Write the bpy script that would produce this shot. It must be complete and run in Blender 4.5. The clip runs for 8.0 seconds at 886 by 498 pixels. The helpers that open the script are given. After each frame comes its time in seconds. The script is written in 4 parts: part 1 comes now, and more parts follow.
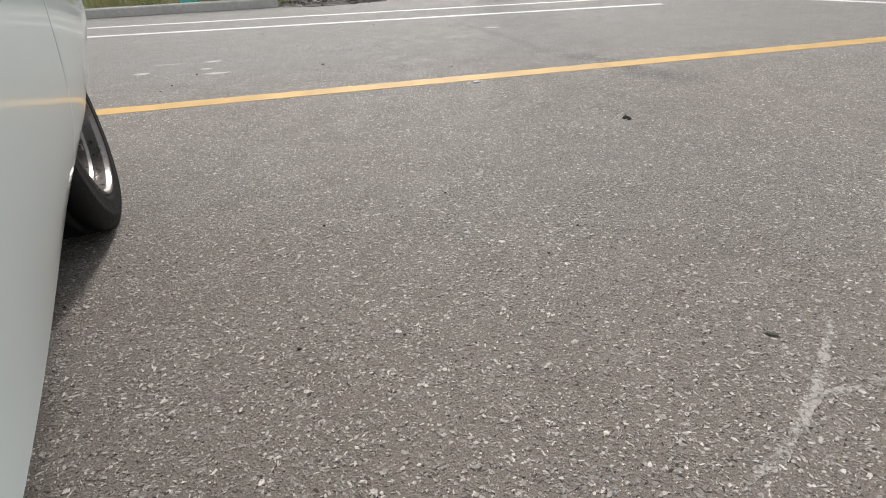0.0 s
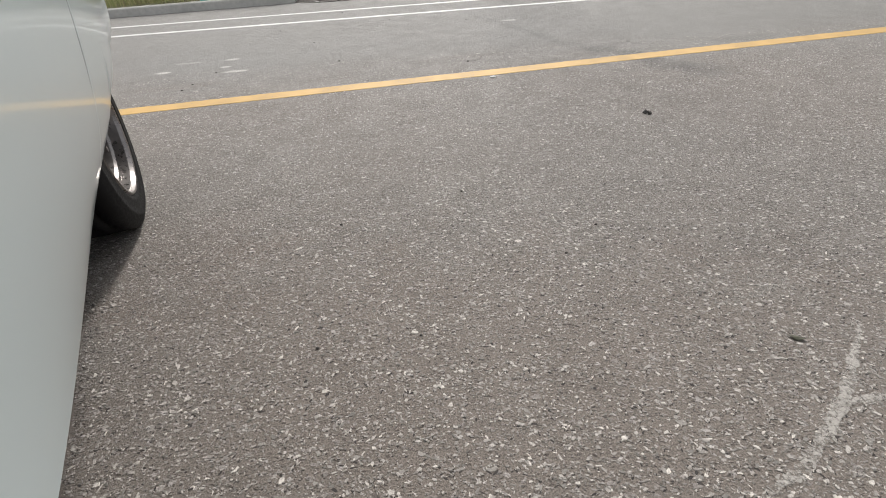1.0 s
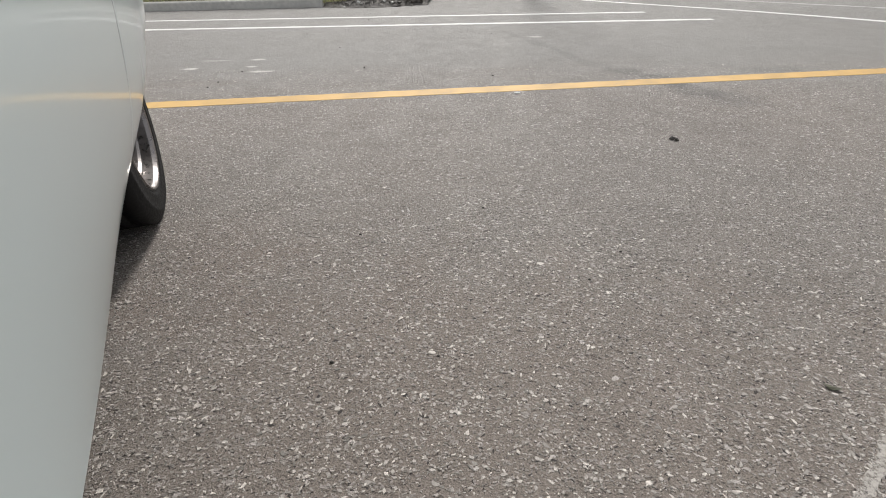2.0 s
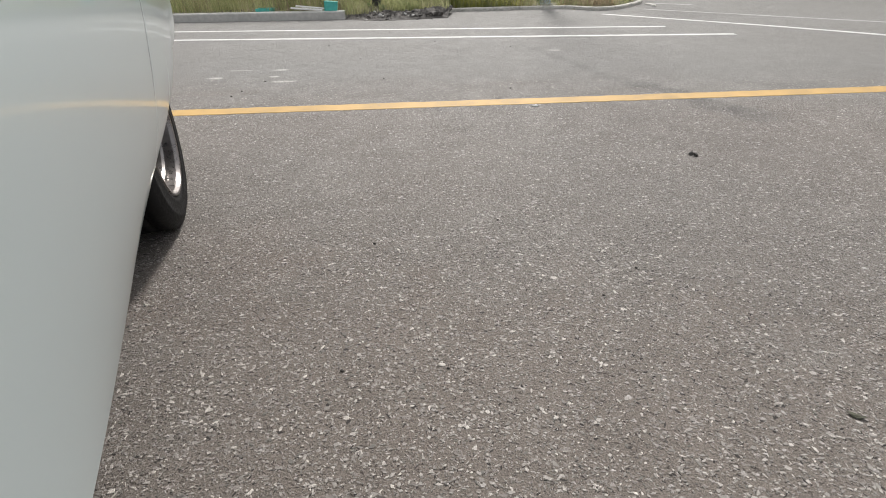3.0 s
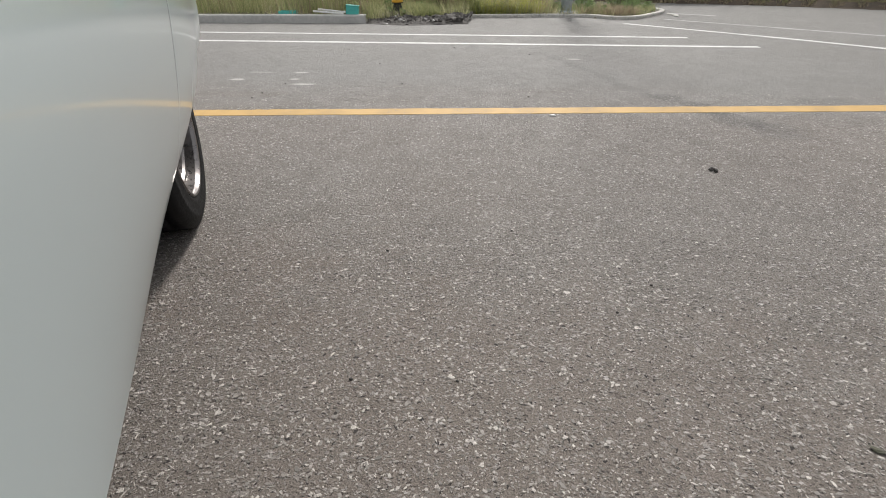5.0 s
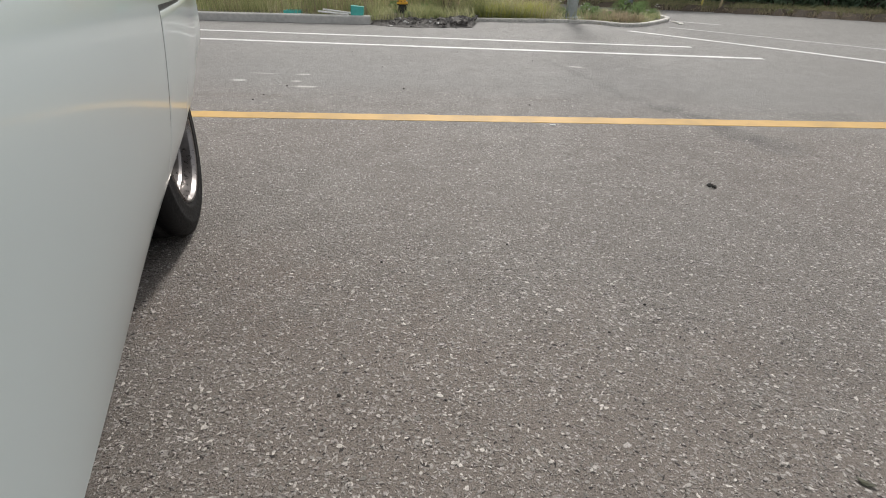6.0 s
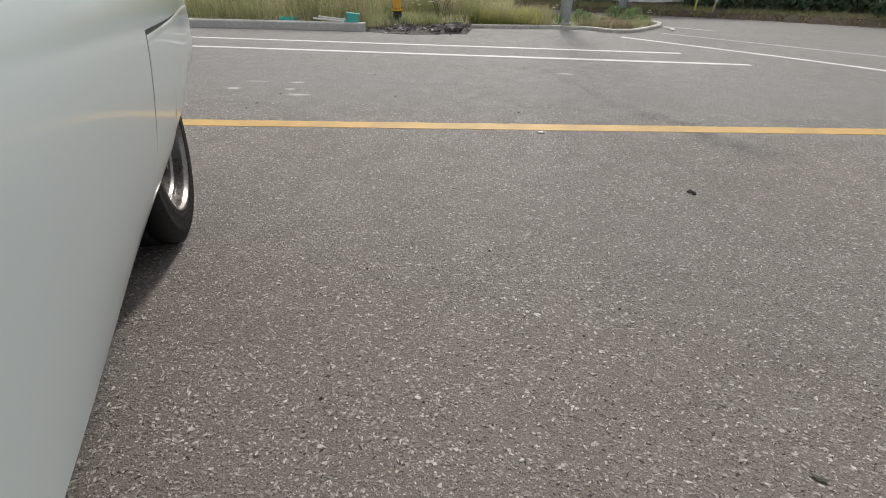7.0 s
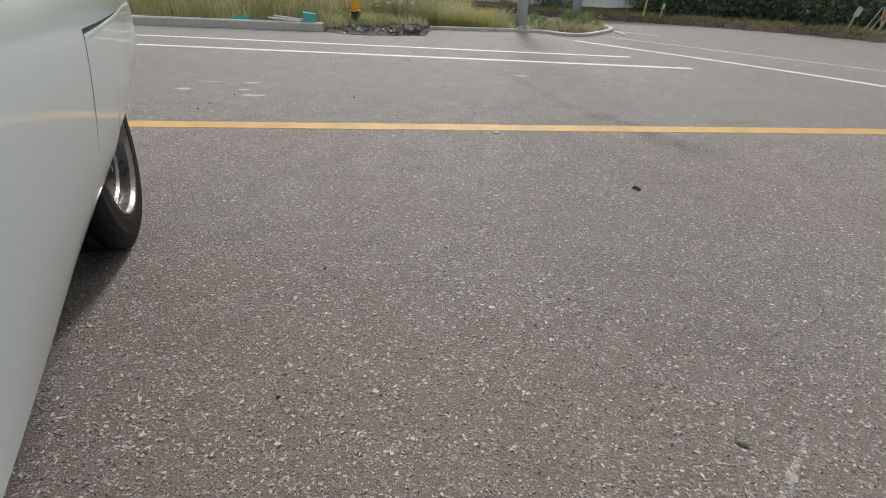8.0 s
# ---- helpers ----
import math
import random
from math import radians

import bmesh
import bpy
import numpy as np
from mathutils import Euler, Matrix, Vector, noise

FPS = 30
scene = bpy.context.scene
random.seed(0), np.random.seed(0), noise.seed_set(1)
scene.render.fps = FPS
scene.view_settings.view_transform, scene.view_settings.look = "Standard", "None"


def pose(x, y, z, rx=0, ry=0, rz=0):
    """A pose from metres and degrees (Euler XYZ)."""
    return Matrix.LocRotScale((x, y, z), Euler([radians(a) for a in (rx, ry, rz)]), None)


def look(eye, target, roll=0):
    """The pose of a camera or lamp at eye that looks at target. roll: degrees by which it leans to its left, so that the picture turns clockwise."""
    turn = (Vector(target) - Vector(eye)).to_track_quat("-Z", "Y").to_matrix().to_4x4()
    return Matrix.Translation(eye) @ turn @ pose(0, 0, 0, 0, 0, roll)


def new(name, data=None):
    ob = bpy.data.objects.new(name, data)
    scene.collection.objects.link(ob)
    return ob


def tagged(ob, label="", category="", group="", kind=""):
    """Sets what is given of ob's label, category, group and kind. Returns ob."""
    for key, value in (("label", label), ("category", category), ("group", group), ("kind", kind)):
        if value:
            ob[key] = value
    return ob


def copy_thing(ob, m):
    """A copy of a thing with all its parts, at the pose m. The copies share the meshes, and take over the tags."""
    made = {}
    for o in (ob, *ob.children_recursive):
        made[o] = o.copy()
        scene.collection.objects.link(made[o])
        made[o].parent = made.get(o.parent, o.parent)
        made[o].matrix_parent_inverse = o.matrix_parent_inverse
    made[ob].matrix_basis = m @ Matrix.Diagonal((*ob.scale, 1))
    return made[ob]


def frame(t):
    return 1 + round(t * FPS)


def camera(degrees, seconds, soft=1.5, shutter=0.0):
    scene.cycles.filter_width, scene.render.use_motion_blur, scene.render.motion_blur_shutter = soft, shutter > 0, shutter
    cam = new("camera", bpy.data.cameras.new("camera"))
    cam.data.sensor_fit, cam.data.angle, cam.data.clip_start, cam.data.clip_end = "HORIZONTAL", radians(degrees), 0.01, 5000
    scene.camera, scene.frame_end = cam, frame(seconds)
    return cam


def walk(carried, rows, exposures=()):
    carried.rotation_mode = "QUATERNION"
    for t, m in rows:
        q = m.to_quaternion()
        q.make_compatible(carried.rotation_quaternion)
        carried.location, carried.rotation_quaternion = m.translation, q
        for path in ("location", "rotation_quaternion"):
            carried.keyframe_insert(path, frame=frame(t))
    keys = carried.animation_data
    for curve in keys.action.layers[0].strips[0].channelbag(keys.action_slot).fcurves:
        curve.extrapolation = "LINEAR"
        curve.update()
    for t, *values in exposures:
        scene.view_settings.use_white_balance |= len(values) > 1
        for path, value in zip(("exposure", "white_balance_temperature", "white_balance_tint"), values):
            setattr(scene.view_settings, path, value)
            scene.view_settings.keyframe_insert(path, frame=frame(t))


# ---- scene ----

cam = camera(92.4, 8.0, soft=1.0)
# seconds, eye x, y, z, yaw to the left, pitch up, roll
EV = 0.65
ROWS = [
    (0.0, 0.0000, 0.0000, 0.7500, 0.00, -36.90, -3.30),
    (0.5, -0.0062, 0.0131, 0.7613, 3.03, -37.36, -5.73),
    (1.0, -0.0002, 0.0110, 0.7634, 2.74, -37.59, -4.90),
    (1.5, -0.0202, 0.0231, 0.7656, 2.73, -37.39, -2.35),
    (2.0, -0.0406, 0.0433, 0.7708, 3.79, -36.40, -1.71),
    (2.2, -0.0430, 0.0446, 0.7696, 4.56, -35.97, -1.68),
    (3.3, -0.0354, 0.0470, 0.7767, 6.44, -34.88, -1.43),
    (3.5, -0.0490, 0.0526, 0.7766, 6.61, -34.79, -1.07),
    (4.0, -0.0519, 0.0607, 0.7826, 7.40, -34.66, -0.62),
    (4.2, -0.0482, 0.0562, 0.7848, 7.63, -34.56, -0.73),
    (5.3, -0.0370, 0.0611, 0.7934, 8.25, -34.51, -0.43),
    (5.5, -0.0136, 0.0659, 0.8035, 8.34, -34.50, -0.11),
    (6.0, -0.0268, 0.0858, 0.8192, 8.08, -34.45, 0.66),
    (6.5, -0.0064, 0.0826, 0.8429, 8.09, -34.20, 0.61),
    (7.0, 0.0263, 0.0629, 0.8533, 7.82, -33.97, 0.56),
    (7.5, 0.0434, 0.0417, 0.8523, 6.63, -33.79, 0.28),
    (8.0, 0.0621, 0.0320, 0.8614, 2.38, -33.71, 2.10),
]
walk(cam, [(t, pose(x, y, z, 0, 0, yaw) @ pose(0, 0, 0, 90 + pitch) @ pose(0, 0, 0, 0, 0, roll)) for t, x, y, z, yaw, pitch, roll in ROWS],
     exposures=[(0.0, EV + 0.0), (2.0, EV - 0.04), (3.5, EV - 0.02), (4.0, EV - 0.14), (5.5, EV - 0.13), (6.5, EV - 0.22), (8.0, EV - 0.30)])

# ---- light: a hazy sun through thin cloud ----
SUN_EL, SUN_AZ = 42.0, 2.0
world = bpy.data.worlds.new("sky")
scene.world = world
world.use_nodes = True
wn = world.node_tree
bg = wn.nodes["Background"]
sky = wn.nodes.new("ShaderNodeTexSky")
sky.sky_type, sky.sun_disc = "NISHITA", False
sky.sun_elevation, sky.sun_rotation = radians(SUN_EL), radians(SUN_AZ)
sky.air_density, sky.dust_density, sky.ozone_density = 1.0, 6.0, 1.0
haze = wn.nodes.new("ShaderNodeHueSaturation")
haze.inputs["Saturation"].default_value = 0.35
wn.links.new(sky.outputs[0], haze.inputs["Color"])
veil = wn.nodes.new("ShaderNodeMixRGB")
veil.inputs[0].default_value, veil.inputs[2].default_value = 0.55, (5.3, 5.45, 5.7, 1)
wn.links.new(haze.outputs[0], veil.inputs[1])
wn.links.new(veil.outputs[0], bg.inputs["Color"])
bg.inputs["Strength"].default_value = 0.118
sun = new("sun", bpy.data.lights.new("sun", "SUN"))
sun.data.energy, sun.data.angle, sun.data.color = 2.35, radians(8), (1.0, 0.97, 0.93)
az, el = radians(SUN_AZ), radians(SUN_EL)
sun.matrix_world = look((0, 0, 30), (-30 * math.sin(az) * math.cos(el), -30 * math.cos(az) * math.cos(el), 30 - 30 * math.sin(el)))


# ---- materials ----
def node(nt, kind, **values):
    n = nt.nodes.new("ShaderNode" + kind)
    for key, value in values.items():
        if key.startswith("i_"):
            n.inputs[key[2:].replace("_", " ")].default_value = value
        else:
            setattr(n, key, value)
    return n


def put(nt, value, socket):
    if isinstance(value, bpy.types.NodeSocket):
        nt.links.new(value, socket)
    else:
        socket.default_value = value


def maths(nt, op, a, b=0.0, c=0.0, clamp=False):
    n = node(nt, "Math", operation=op, use_clamp=clamp)
    for k, v in enumerate((a, b, c)):
        put(nt, v, n.inputs[k])
    return n.outputs[0]


def mixed(nt, fac, a, b, blend="MIX"):
    n = node(nt, "MixRGB", blend_type=blend)
    put(nt, fac, n.inputs[0]), put(nt, a, n.inputs[1]), put(nt, b, n.inputs[2])
    return n.outputs[0]


def ramp(nt, value, lo, hi, a=0.0, b=1.0):
    n = node(nt, "MapRange", interpolation_type="SMOOTHSTEP")
    for k, v in enumerate((value, lo, hi, a, b)):
        put(nt, v, n.inputs[k])
    return n.outputs[0]


def noise_at(nt, where, scale, detail=3.0, rough=0.55, out=0):
    n = node(nt, "TexNoise", i_Scale=scale, i_Detail=detail, i_Roughness=rough)
    nt.links.new(where, n.inputs["Vector"])
    return n.outputs[out]


def surface(name, color=(0.5, 0.5, 0.5), rough=0.6, metal=0.0):
    m = bpy.data.materials.new(name)
    m.use_nodes = True
    nt = m.node_tree
    b = nt.nodes["Principled BSDF"]
    b.inputs["Base Color"].default_value = (*color, 1)
    b.inputs["Roughness"].default_value = rough
    b.inputs["Metallic"].default_value = metal
    return m, nt, b


def bumped(nt, b, height, strength=0.3, distance=0.002):
    n = node(nt, "Bump", i_Strength=strength, i_Distance=distance)
    nt.links.new(height, n.inputs["Height"])
    nt.links.new(n.outputs[0], b.inputs["Normal"])


def place(nt):
    return node(nt, "NewGeometry").outputs["Position"]


def plain(name, color, rough=0.6, metal=0.0, scale=30.0, vary=0.25, bump=0.2, dist=0.002):
    """A surface with a fine grain and a broad drift of tone."""
    m, nt, b = surface(name, color, rough, metal)
    p = place(nt)
    fine, broad = noise_at(nt, p, scale, 4.0), noise_at(nt, p, scale / 12, 2.0)
    tone = maths(nt, "ADD", maths(nt, "MULTIPLY", fine, 0.6), maths(nt, "MULTIPLY", broad, 0.4))
    dark = tuple(c * (1 - vary) for c in color)
    light = tuple(min(1, c * (1 + vary)) for c in color)
    nt.links.new(mixed(nt, ramp(nt, tone, 0.3, 0.7), (*dark, 1), (*light, 1)), b.inputs["Base Color"])
    nt.links.new(ramp(nt, fine, 0.3, 0.7, rough * 0.85, min(1, rough * 1.15)), b.inputs["Roughness"])
    if bump:
        bumped(nt, b, fine, bump, dist)
    return m


def spot(nt, p, cx, cy, rx, ry, turn, soft=0.6, ragged=0.35, scale=7.0):
    """A ragged soft-edged stain on the ground: 1 inside, 0 outside."""
    shift = node(nt, "VectorMath", operation="SUBTRACT")
    nt.links.new(p, shift.inputs[0])
    shift.inputs[1].default_value = (cx, cy, 0)
    rot = node(nt, "VectorRotate", rotation_type="Z_AXIS")
    nt.links.new(shift.outputs[0], rot.inputs["Vector"])
    rot.inputs["Angle"].default_value = -radians(turn)
    scaled = node(nt, "VectorMath", operation="MULTIPLY")
    nt.links.new(rot.outputs[0], scaled.inputs[0])
    scaled.inputs[1].default_value = (1 / rx, 1 / ry, 0)
    size = node(nt, "VectorMath", operation="LENGTH")
    nt.links.new(scaled.outputs[0], size.inputs[0])
    wob = maths(nt, "MULTIPLY", maths(nt, "SUBTRACT", noise_at(nt, p, scale, 4.0), 0.5), ragged * 4)
    return ramp(nt, maths(nt, "ADD", size.outputs["Value"], wob), 1.0, 1.0 - soft)


def chips(nt, p, scale, share, reach, seed=0.0, turn=0.0, long=1.0, crisp=0.8):
    """Pale stones showing in the binder: mask, and a tone of each one's own."""
    v = node(nt, "TexVoronoi", i_Scale=scale, i_Randomness=1.0)
    bent = node(nt, "VectorMath", operation="MULTIPLY_ADD")
    nt.links.new(noise_at(nt, p, scale * 1.3, 2.0, 0.6, 1), bent.inputs[0])
    bent.inputs[1].default_value = (1.1 / scale,) * 3
    nt.links.new(p, bent.inputs[2])
    lay = node(nt, "Mapping", vector_type="TEXTURE")
    lay.inputs["Location"].default_value = (seed, seed * 0.7, 0)
    lay.inputs["Rotation"].default_value = (0, 0, radians(turn))
    lay.inputs["Scale"].default_value = (long, 1, 1)
    nt.links.new(bent.outputs[0], lay.inputs["Vector"])
    nt.links.new(lay.outputs[0], v.inputs["Vector"])
    sep = node(nt, "SeparateColor")
    nt.links.new(v.outputs["Color"], sep.inputs[0])
    picked = maths(nt, "GREATER_THAN", sep.outputs[0], 1 - share)
    body = ramp(nt, v.outputs["Distance"], reach, reach * crisp)
    return maths(nt, "MULTIPLY", picked, body), sep.outputs[1]


def asphalt_material():
    m, nt, b = surface("asphalt", (0.1, 0.1, 0.1), 0.85)
    p = place(nt)
    broad, middle, grit = noise_at(nt, p, 0.7, 4.0), noise_at(nt, p, 6.0, 4.0), noise_at(nt, p, 260.0, 4.0, 0.75)
    fine = noise_at(nt, p, 620.0, 2.0, 0.7)
    dark = mixed(nt, ramp(nt, middle, 0.3, 0.7), (0.100, 0.086, 0.074, 1), (0.092, 0.082, 0.073, 1))
    light = mixed(nt, ramp(nt, broad, 0.35, 0.65), (0.226, 0.198, 0.174, 1), (0.244, 0.223, 0.201, 1))
    col = mixed(nt, ramp(nt, maths(nt, "ADD", maths(nt, "MULTIPLY", grit, 0.75), maths(nt, "MULTIPLY", fine, 0.25)), 0.40, 0.62), dark, light)
    height = maths(nt, "MULTIPLY", grit, 1.2)
    for scale, share, reach, seed, turn, long, keep, lo, hi in (
            (70.0, 0.20, 0.38, 13.3, -8, 2.0, 0.6, 0.20, 0.34), (95.0, 0.22, 0.40, 1.3, 20, 1.5, 0.65, 0.13, 0.30), (150.0, 0.25, 0.40, 3.1, 15, 1.8, 0.75, 0.16, 0.36), (190.0, 0.16, 0.38, 7.7, -35, 2.1, 0.9, 0.26, 0.52),
            (110.0, 0.11, 0.36, 5.2, 5, 2.0, 0.9, 0.26, 0.53), (62.0, 0.05, 0.34, 9.4, -15, 1.5, 0.85, 0.26, 0.50)):
        mask, tone = chips(nt, p, scale, share, reach, seed, turn, long, 0.7)
        stone = mixed(nt, tone, (lo, lo * 0.94, lo * 0.87, 1), (hi, hi * 0.955, hi * 0.905, 1))
        col = mixed(nt, maths(nt, "MULTIPLY", mask, keep), col, stone)
        height = maths(nt, "ADD", height, maths(nt, "MULTIPLY", mask, 0.4))
    # dark pits between the stones
    for scale, share, reach, seed, turn in ((170.0, 0.20, 0.38, 31.0, 10), (80.0, 0.11, 0.34, 47.0, -20), (120.0, 0.18, 0.38, 71.0, 0), (52.0, 0.05, 0.30, 93.0, 15)):
        pit, tone = chips(nt, p, scale, share, reach, seed, turn, 1.7, 0.6)
        col = mixed(nt, maths(nt, "MULTIPLY", pit, 0.5), col, (0.05, 0.044, 0.040, 1))
        height = maths(nt, "SUBTRACT", height, maths(nt, "MULTIPLY", pit, 0.8))
    # the lane past the yellow line is greyer and worn smoother
    at = node(nt, "SeparateXYZ")
    nt.links.new(p, at.inputs[0])
    far = ramp(nt, maths(nt, "ADD", at.outputs[1], maths(nt, "MULTIPLY", broad, 0.8)), 2.7, 4.2)
    lane = mixed(nt, ramp(nt, maths(nt, "ADD", maths(nt, "MULTIPLY", middle, 0.5), maths(nt, "MULTIPLY", broad, 0.5)), 0.3, 0.7), (0.156, 0.151, 0.141, 1), (0.179, 0.174, 0.163, 1))
    col = mixed(nt, maths(nt, "MULTIPLY", far, 0.80), col, lane)
    # worn pale patches and old tyre and oil marks
    for cx, cy, rx, ry, turn, amount, tone in STAINS:
        k = spot(nt, p, cx, cy, rx, ry, turn)
        col = mixed(nt, maths(nt, "MULTIPLY", k, amount), col, (*tone, 1))
    nt.links.new(col, b.inputs["Base Color"])
    nt.links.new(ramp(nt, middle, 0.3, 0.7, 0.72, 0.92), b.inputs["Roughness"])
    bumped(nt, b, height, 0.85, 0.0035)
    return m


PALE, DARK, BROWN = (0.42, 0.40, 0.37), (0.055, 0.052, 0.05), (0.12, 0.095, 0.08)
STAINS = [
    (-1.55, 3.26, 0.11, 0.035, 4, 0.8, PALE), (-1.69, 3.41, 0.06, 0.03, 0, 0.7, PALE), (-1.72, 3.64, 0.08, 0.035, 0, 0.7, PALE),
    (-2.15, 3.36, 0.07, 0.035, 0, 0.8, PALE), (-2.07, 3.62, 0.16, 0.03, 0, 0.3, PALE), (0.57, 4.42, 0.10, 0.04, -8, 0.6, PALE),
    (0.58, 7.35, 1.18, 0.15, -102, 0.12, DARK), (0.29, 5.95, 0.7, 0.105, -102, 0.12, DARK), (0.23, 5.14, 0.43, 0.075, -81, 0.1, DARK), (0.38, 4.57, 0.4, 0.075, -69, 0.14, DARK), (0.58, 4.07, 0.35, 0.075, -68, 0.16, DARK),
    (0.74, 3.64, 0.32, 0.075, -71, 0.16, DARK), (0.88, 3.32, 0.21, 0.09, -57, 0.16, DARK), (1.04, 3.13, 0.2, 0.135, -44, 0.36, DARK), (1.18, 2.92, 0.23, 0.135, -67, 0.36, DARK), (1.3, 2.68, 0.2, 0.18, -56, 0.36, DARK), (1.44, 2.5, 0.19, 0.21, -50, 0.36, DARK),
    (2, 3.15, 0.35, 0.105, 10, 0.22, DARK), (-1.9, 2.95, 0.5, 0.10, 5, 0.25, BROWN),
    (1.9, 1.0, 0.9, 0.5, 35, 0.10, PALE), (-0.5, 0.9, 0.5, 0.3, 0, 0.15, BROWN), (0.1, 3.2, 0.5, 0.08, 6, 0.15, BROWN),
    (0.1, 0.45, 1.7, 0.75, 0, 0.24, (0.165, 0.125, 0.10)), (-0.9, 1.0, 0.5, 0.35, 20, 0.14, (0.17, 0.12, 0.095)),
]
ASPHALT = asphalt_material()


def paint_line_material(name, color, wear=0.55):
    m, nt, b = surface(name, color, 0.7)
    p = place(nt)
    fine, broad = noise_at(nt, p, 90.0, 4.0, 0.65), noise_at(nt, p, 5.0, 3.0)
    lost = ramp(nt, maths(nt, "ADD", fine, maths(nt, "MULTIPLY", broad, 0.35)), wear + 0.22, wear + 0.34)
    worn = mixed(nt, ramp(nt, broad, 0.3, 0.7), (*color, 1), (*(c * 0.82 for c in color), 1))
    nt.links.new(mixed(nt, maths(nt, "MULTIPLY", lost, 0.75), worn, (0.15, 0.14, 0.13, 1)), b.inputs["Base Color"])
    bumped(nt, b, fine, 0.4, 0.001)
    return m


YELLOW = paint_line_material("yellow_road_paint", (0.455, 0.280, 0.080), 0.56)
WHITE = paint_line_material("white_road_paint", (0.58, 0.57, 0.55), 0.58)
FADED = paint_line_material("faded_white_paint", (0.36, 0.35, 0.335), 0.5)
CONCRETE = plain("concrete", (0.45, 0.435, 0.405), 0.85, 0, 18, 0.14, 0.3, 0.003)
OLD_CONCRETE = plain("weathered_concrete", (0.46, 0.44, 0.40), 0.9, 0, 30, 0.4, 0.5, 0.004)
SOIL = plain("dark_soil", (0.060, 0.043, 0.027), 0.95, 0, 25, 0.5, 0.8, 0.02)
BROKEN = plain("broken_asphalt", (0.078, 0.070, 0.062), 0.9, 0, 60, 0.5, 0.8, 0.006)
TEAL = plain("teal_plastic", (0.07, 0.42, 0.37), 0.45, 0, 20, 0.12, 0.1)
WHITE_PLASTIC = plain("white_plastic", (0.72, 0.71, 0.68), 0.45, 0, 30, 0.1, 0.1)
HYDRANT_YELLOW = plain("yellow_enamel", (0.68, 0.36, 0.03), 0.45, 0, 40, 0.15, 0.2)
BLACK_IRON = plain("black_iron", (0.025, 0.025, 0.025), 0.6, 0, 50, 0.3, 0.3)
GALVANISED = plain("galvanised_steel", (0.55, 0.60, 0.65), 0.6, 0.0, 25, 0.15, 0.1)
STAKE_WOOD = plain("raw_stake_wood", (0.42, 0.33, 0.2), 0.8, 0, 60, 0.25, 0.3)
TAG_WHITE = plain("weathered_white_board", (0.48, 0.52, 0.49), 0.7, 0, 30, 0.12, 0.1)
ORANGE = plain("orange_board", (0.7, 0.2, 0.06), 0.6, 0, 30, 0.15, 0.1)
YELLOW_POST = plain("yellow_post_plastic", (0.6, 0.5, 0.12), 0.6, 0, 30, 0.15, 0.1)
METAL_WALL = plain("white_metal_cladding", (0.90, 0.90, 0.88), 0.5, 0, 8, 0.06, 0.05)
ROOF_GREY = plain("grey_metal_roof", (0.3, 0.31, 0.32), 0.5, 0.3, 8, 0.1, 0.05)
BARK = plain("bark", (0.09, 0.07, 0.055), 0.95, 0, 30, 0.4, 0.9, 0.01)
PEBBLE = plain("pale_stone", (0.5, 0.48, 0.45), 0.85, 0, 80, 0.25, 0.4)
PEBBLE_FLUSH = plain("flush_stone", (0.40, 0.37, 0.335), 0.85, 0, 140, 0.4, 0.4)
DARK_STONE = plain("dark_clod", (0.05, 0.045, 0.04), 0.95, 0, 120, 0.4, 0.6)
LITTER = plain("white_scrap", (0.75, 0.74, 0.71), 0.6, 0, 60, 0.1, 0.2)
DRY_LEAF = plain("dry_leaf", (0.055, 0.055, 0.036), 0.8, 0, 80, 0.4, 0.3)
PETAL = plain("white_petals", (0.75, 0.74, 0.68), 0.8, 0, 90, 0.1, 0.2)


def foliage(name, *tones, rough=0.7):
    """Leaves and blades: a tone for each piece, drifting between the given ones."""
    m, nt, b = surface(name, tones[0], rough)
    g = node(nt, "NewGeometry")
    cr = node(nt, "ValToRGB")
    cr.color_ramp.elements[0].color, cr.color_ramp.elements[-1].color = (*tones[0], 1), (*tones[-1], 1)
    for k, tone in enumerate(tones[1:-1]):
        cr.color_ramp.elements.new((k + 1) / (len(tones) - 1)).color = (*tone, 1)
    broad = noise_at(nt, g.outputs["Position"], 1.3, 2.0)
    nt.links.new(maths(nt, "ADD", maths(nt, "MULTIPLY", g.outputs["Random Per Island"], 0.6),
                       ramp(nt, broad, 0.3, 0.7, 0.0, 0.4)), cr.inputs[0])
    nt.links.new(cr.outputs[0], b.inputs["Base Color"])
    b.inputs["Specular IOR Level"].default_value = 0.2
    thin = node(nt, "BsdfTranslucent")
    nt.links.new(cr.outputs[0], thin.inputs["Color"])
    both = node(nt, "MixShader", i_Fac=0.45)
    nt.links.new(b.outputs[0], both.inputs[1]), nt.links.new(thin.outputs[0], both.inputs[2])
    nt.links.new(both.outputs[0], nt.nodes["Material Output"].inputs["Surface"])
    return m


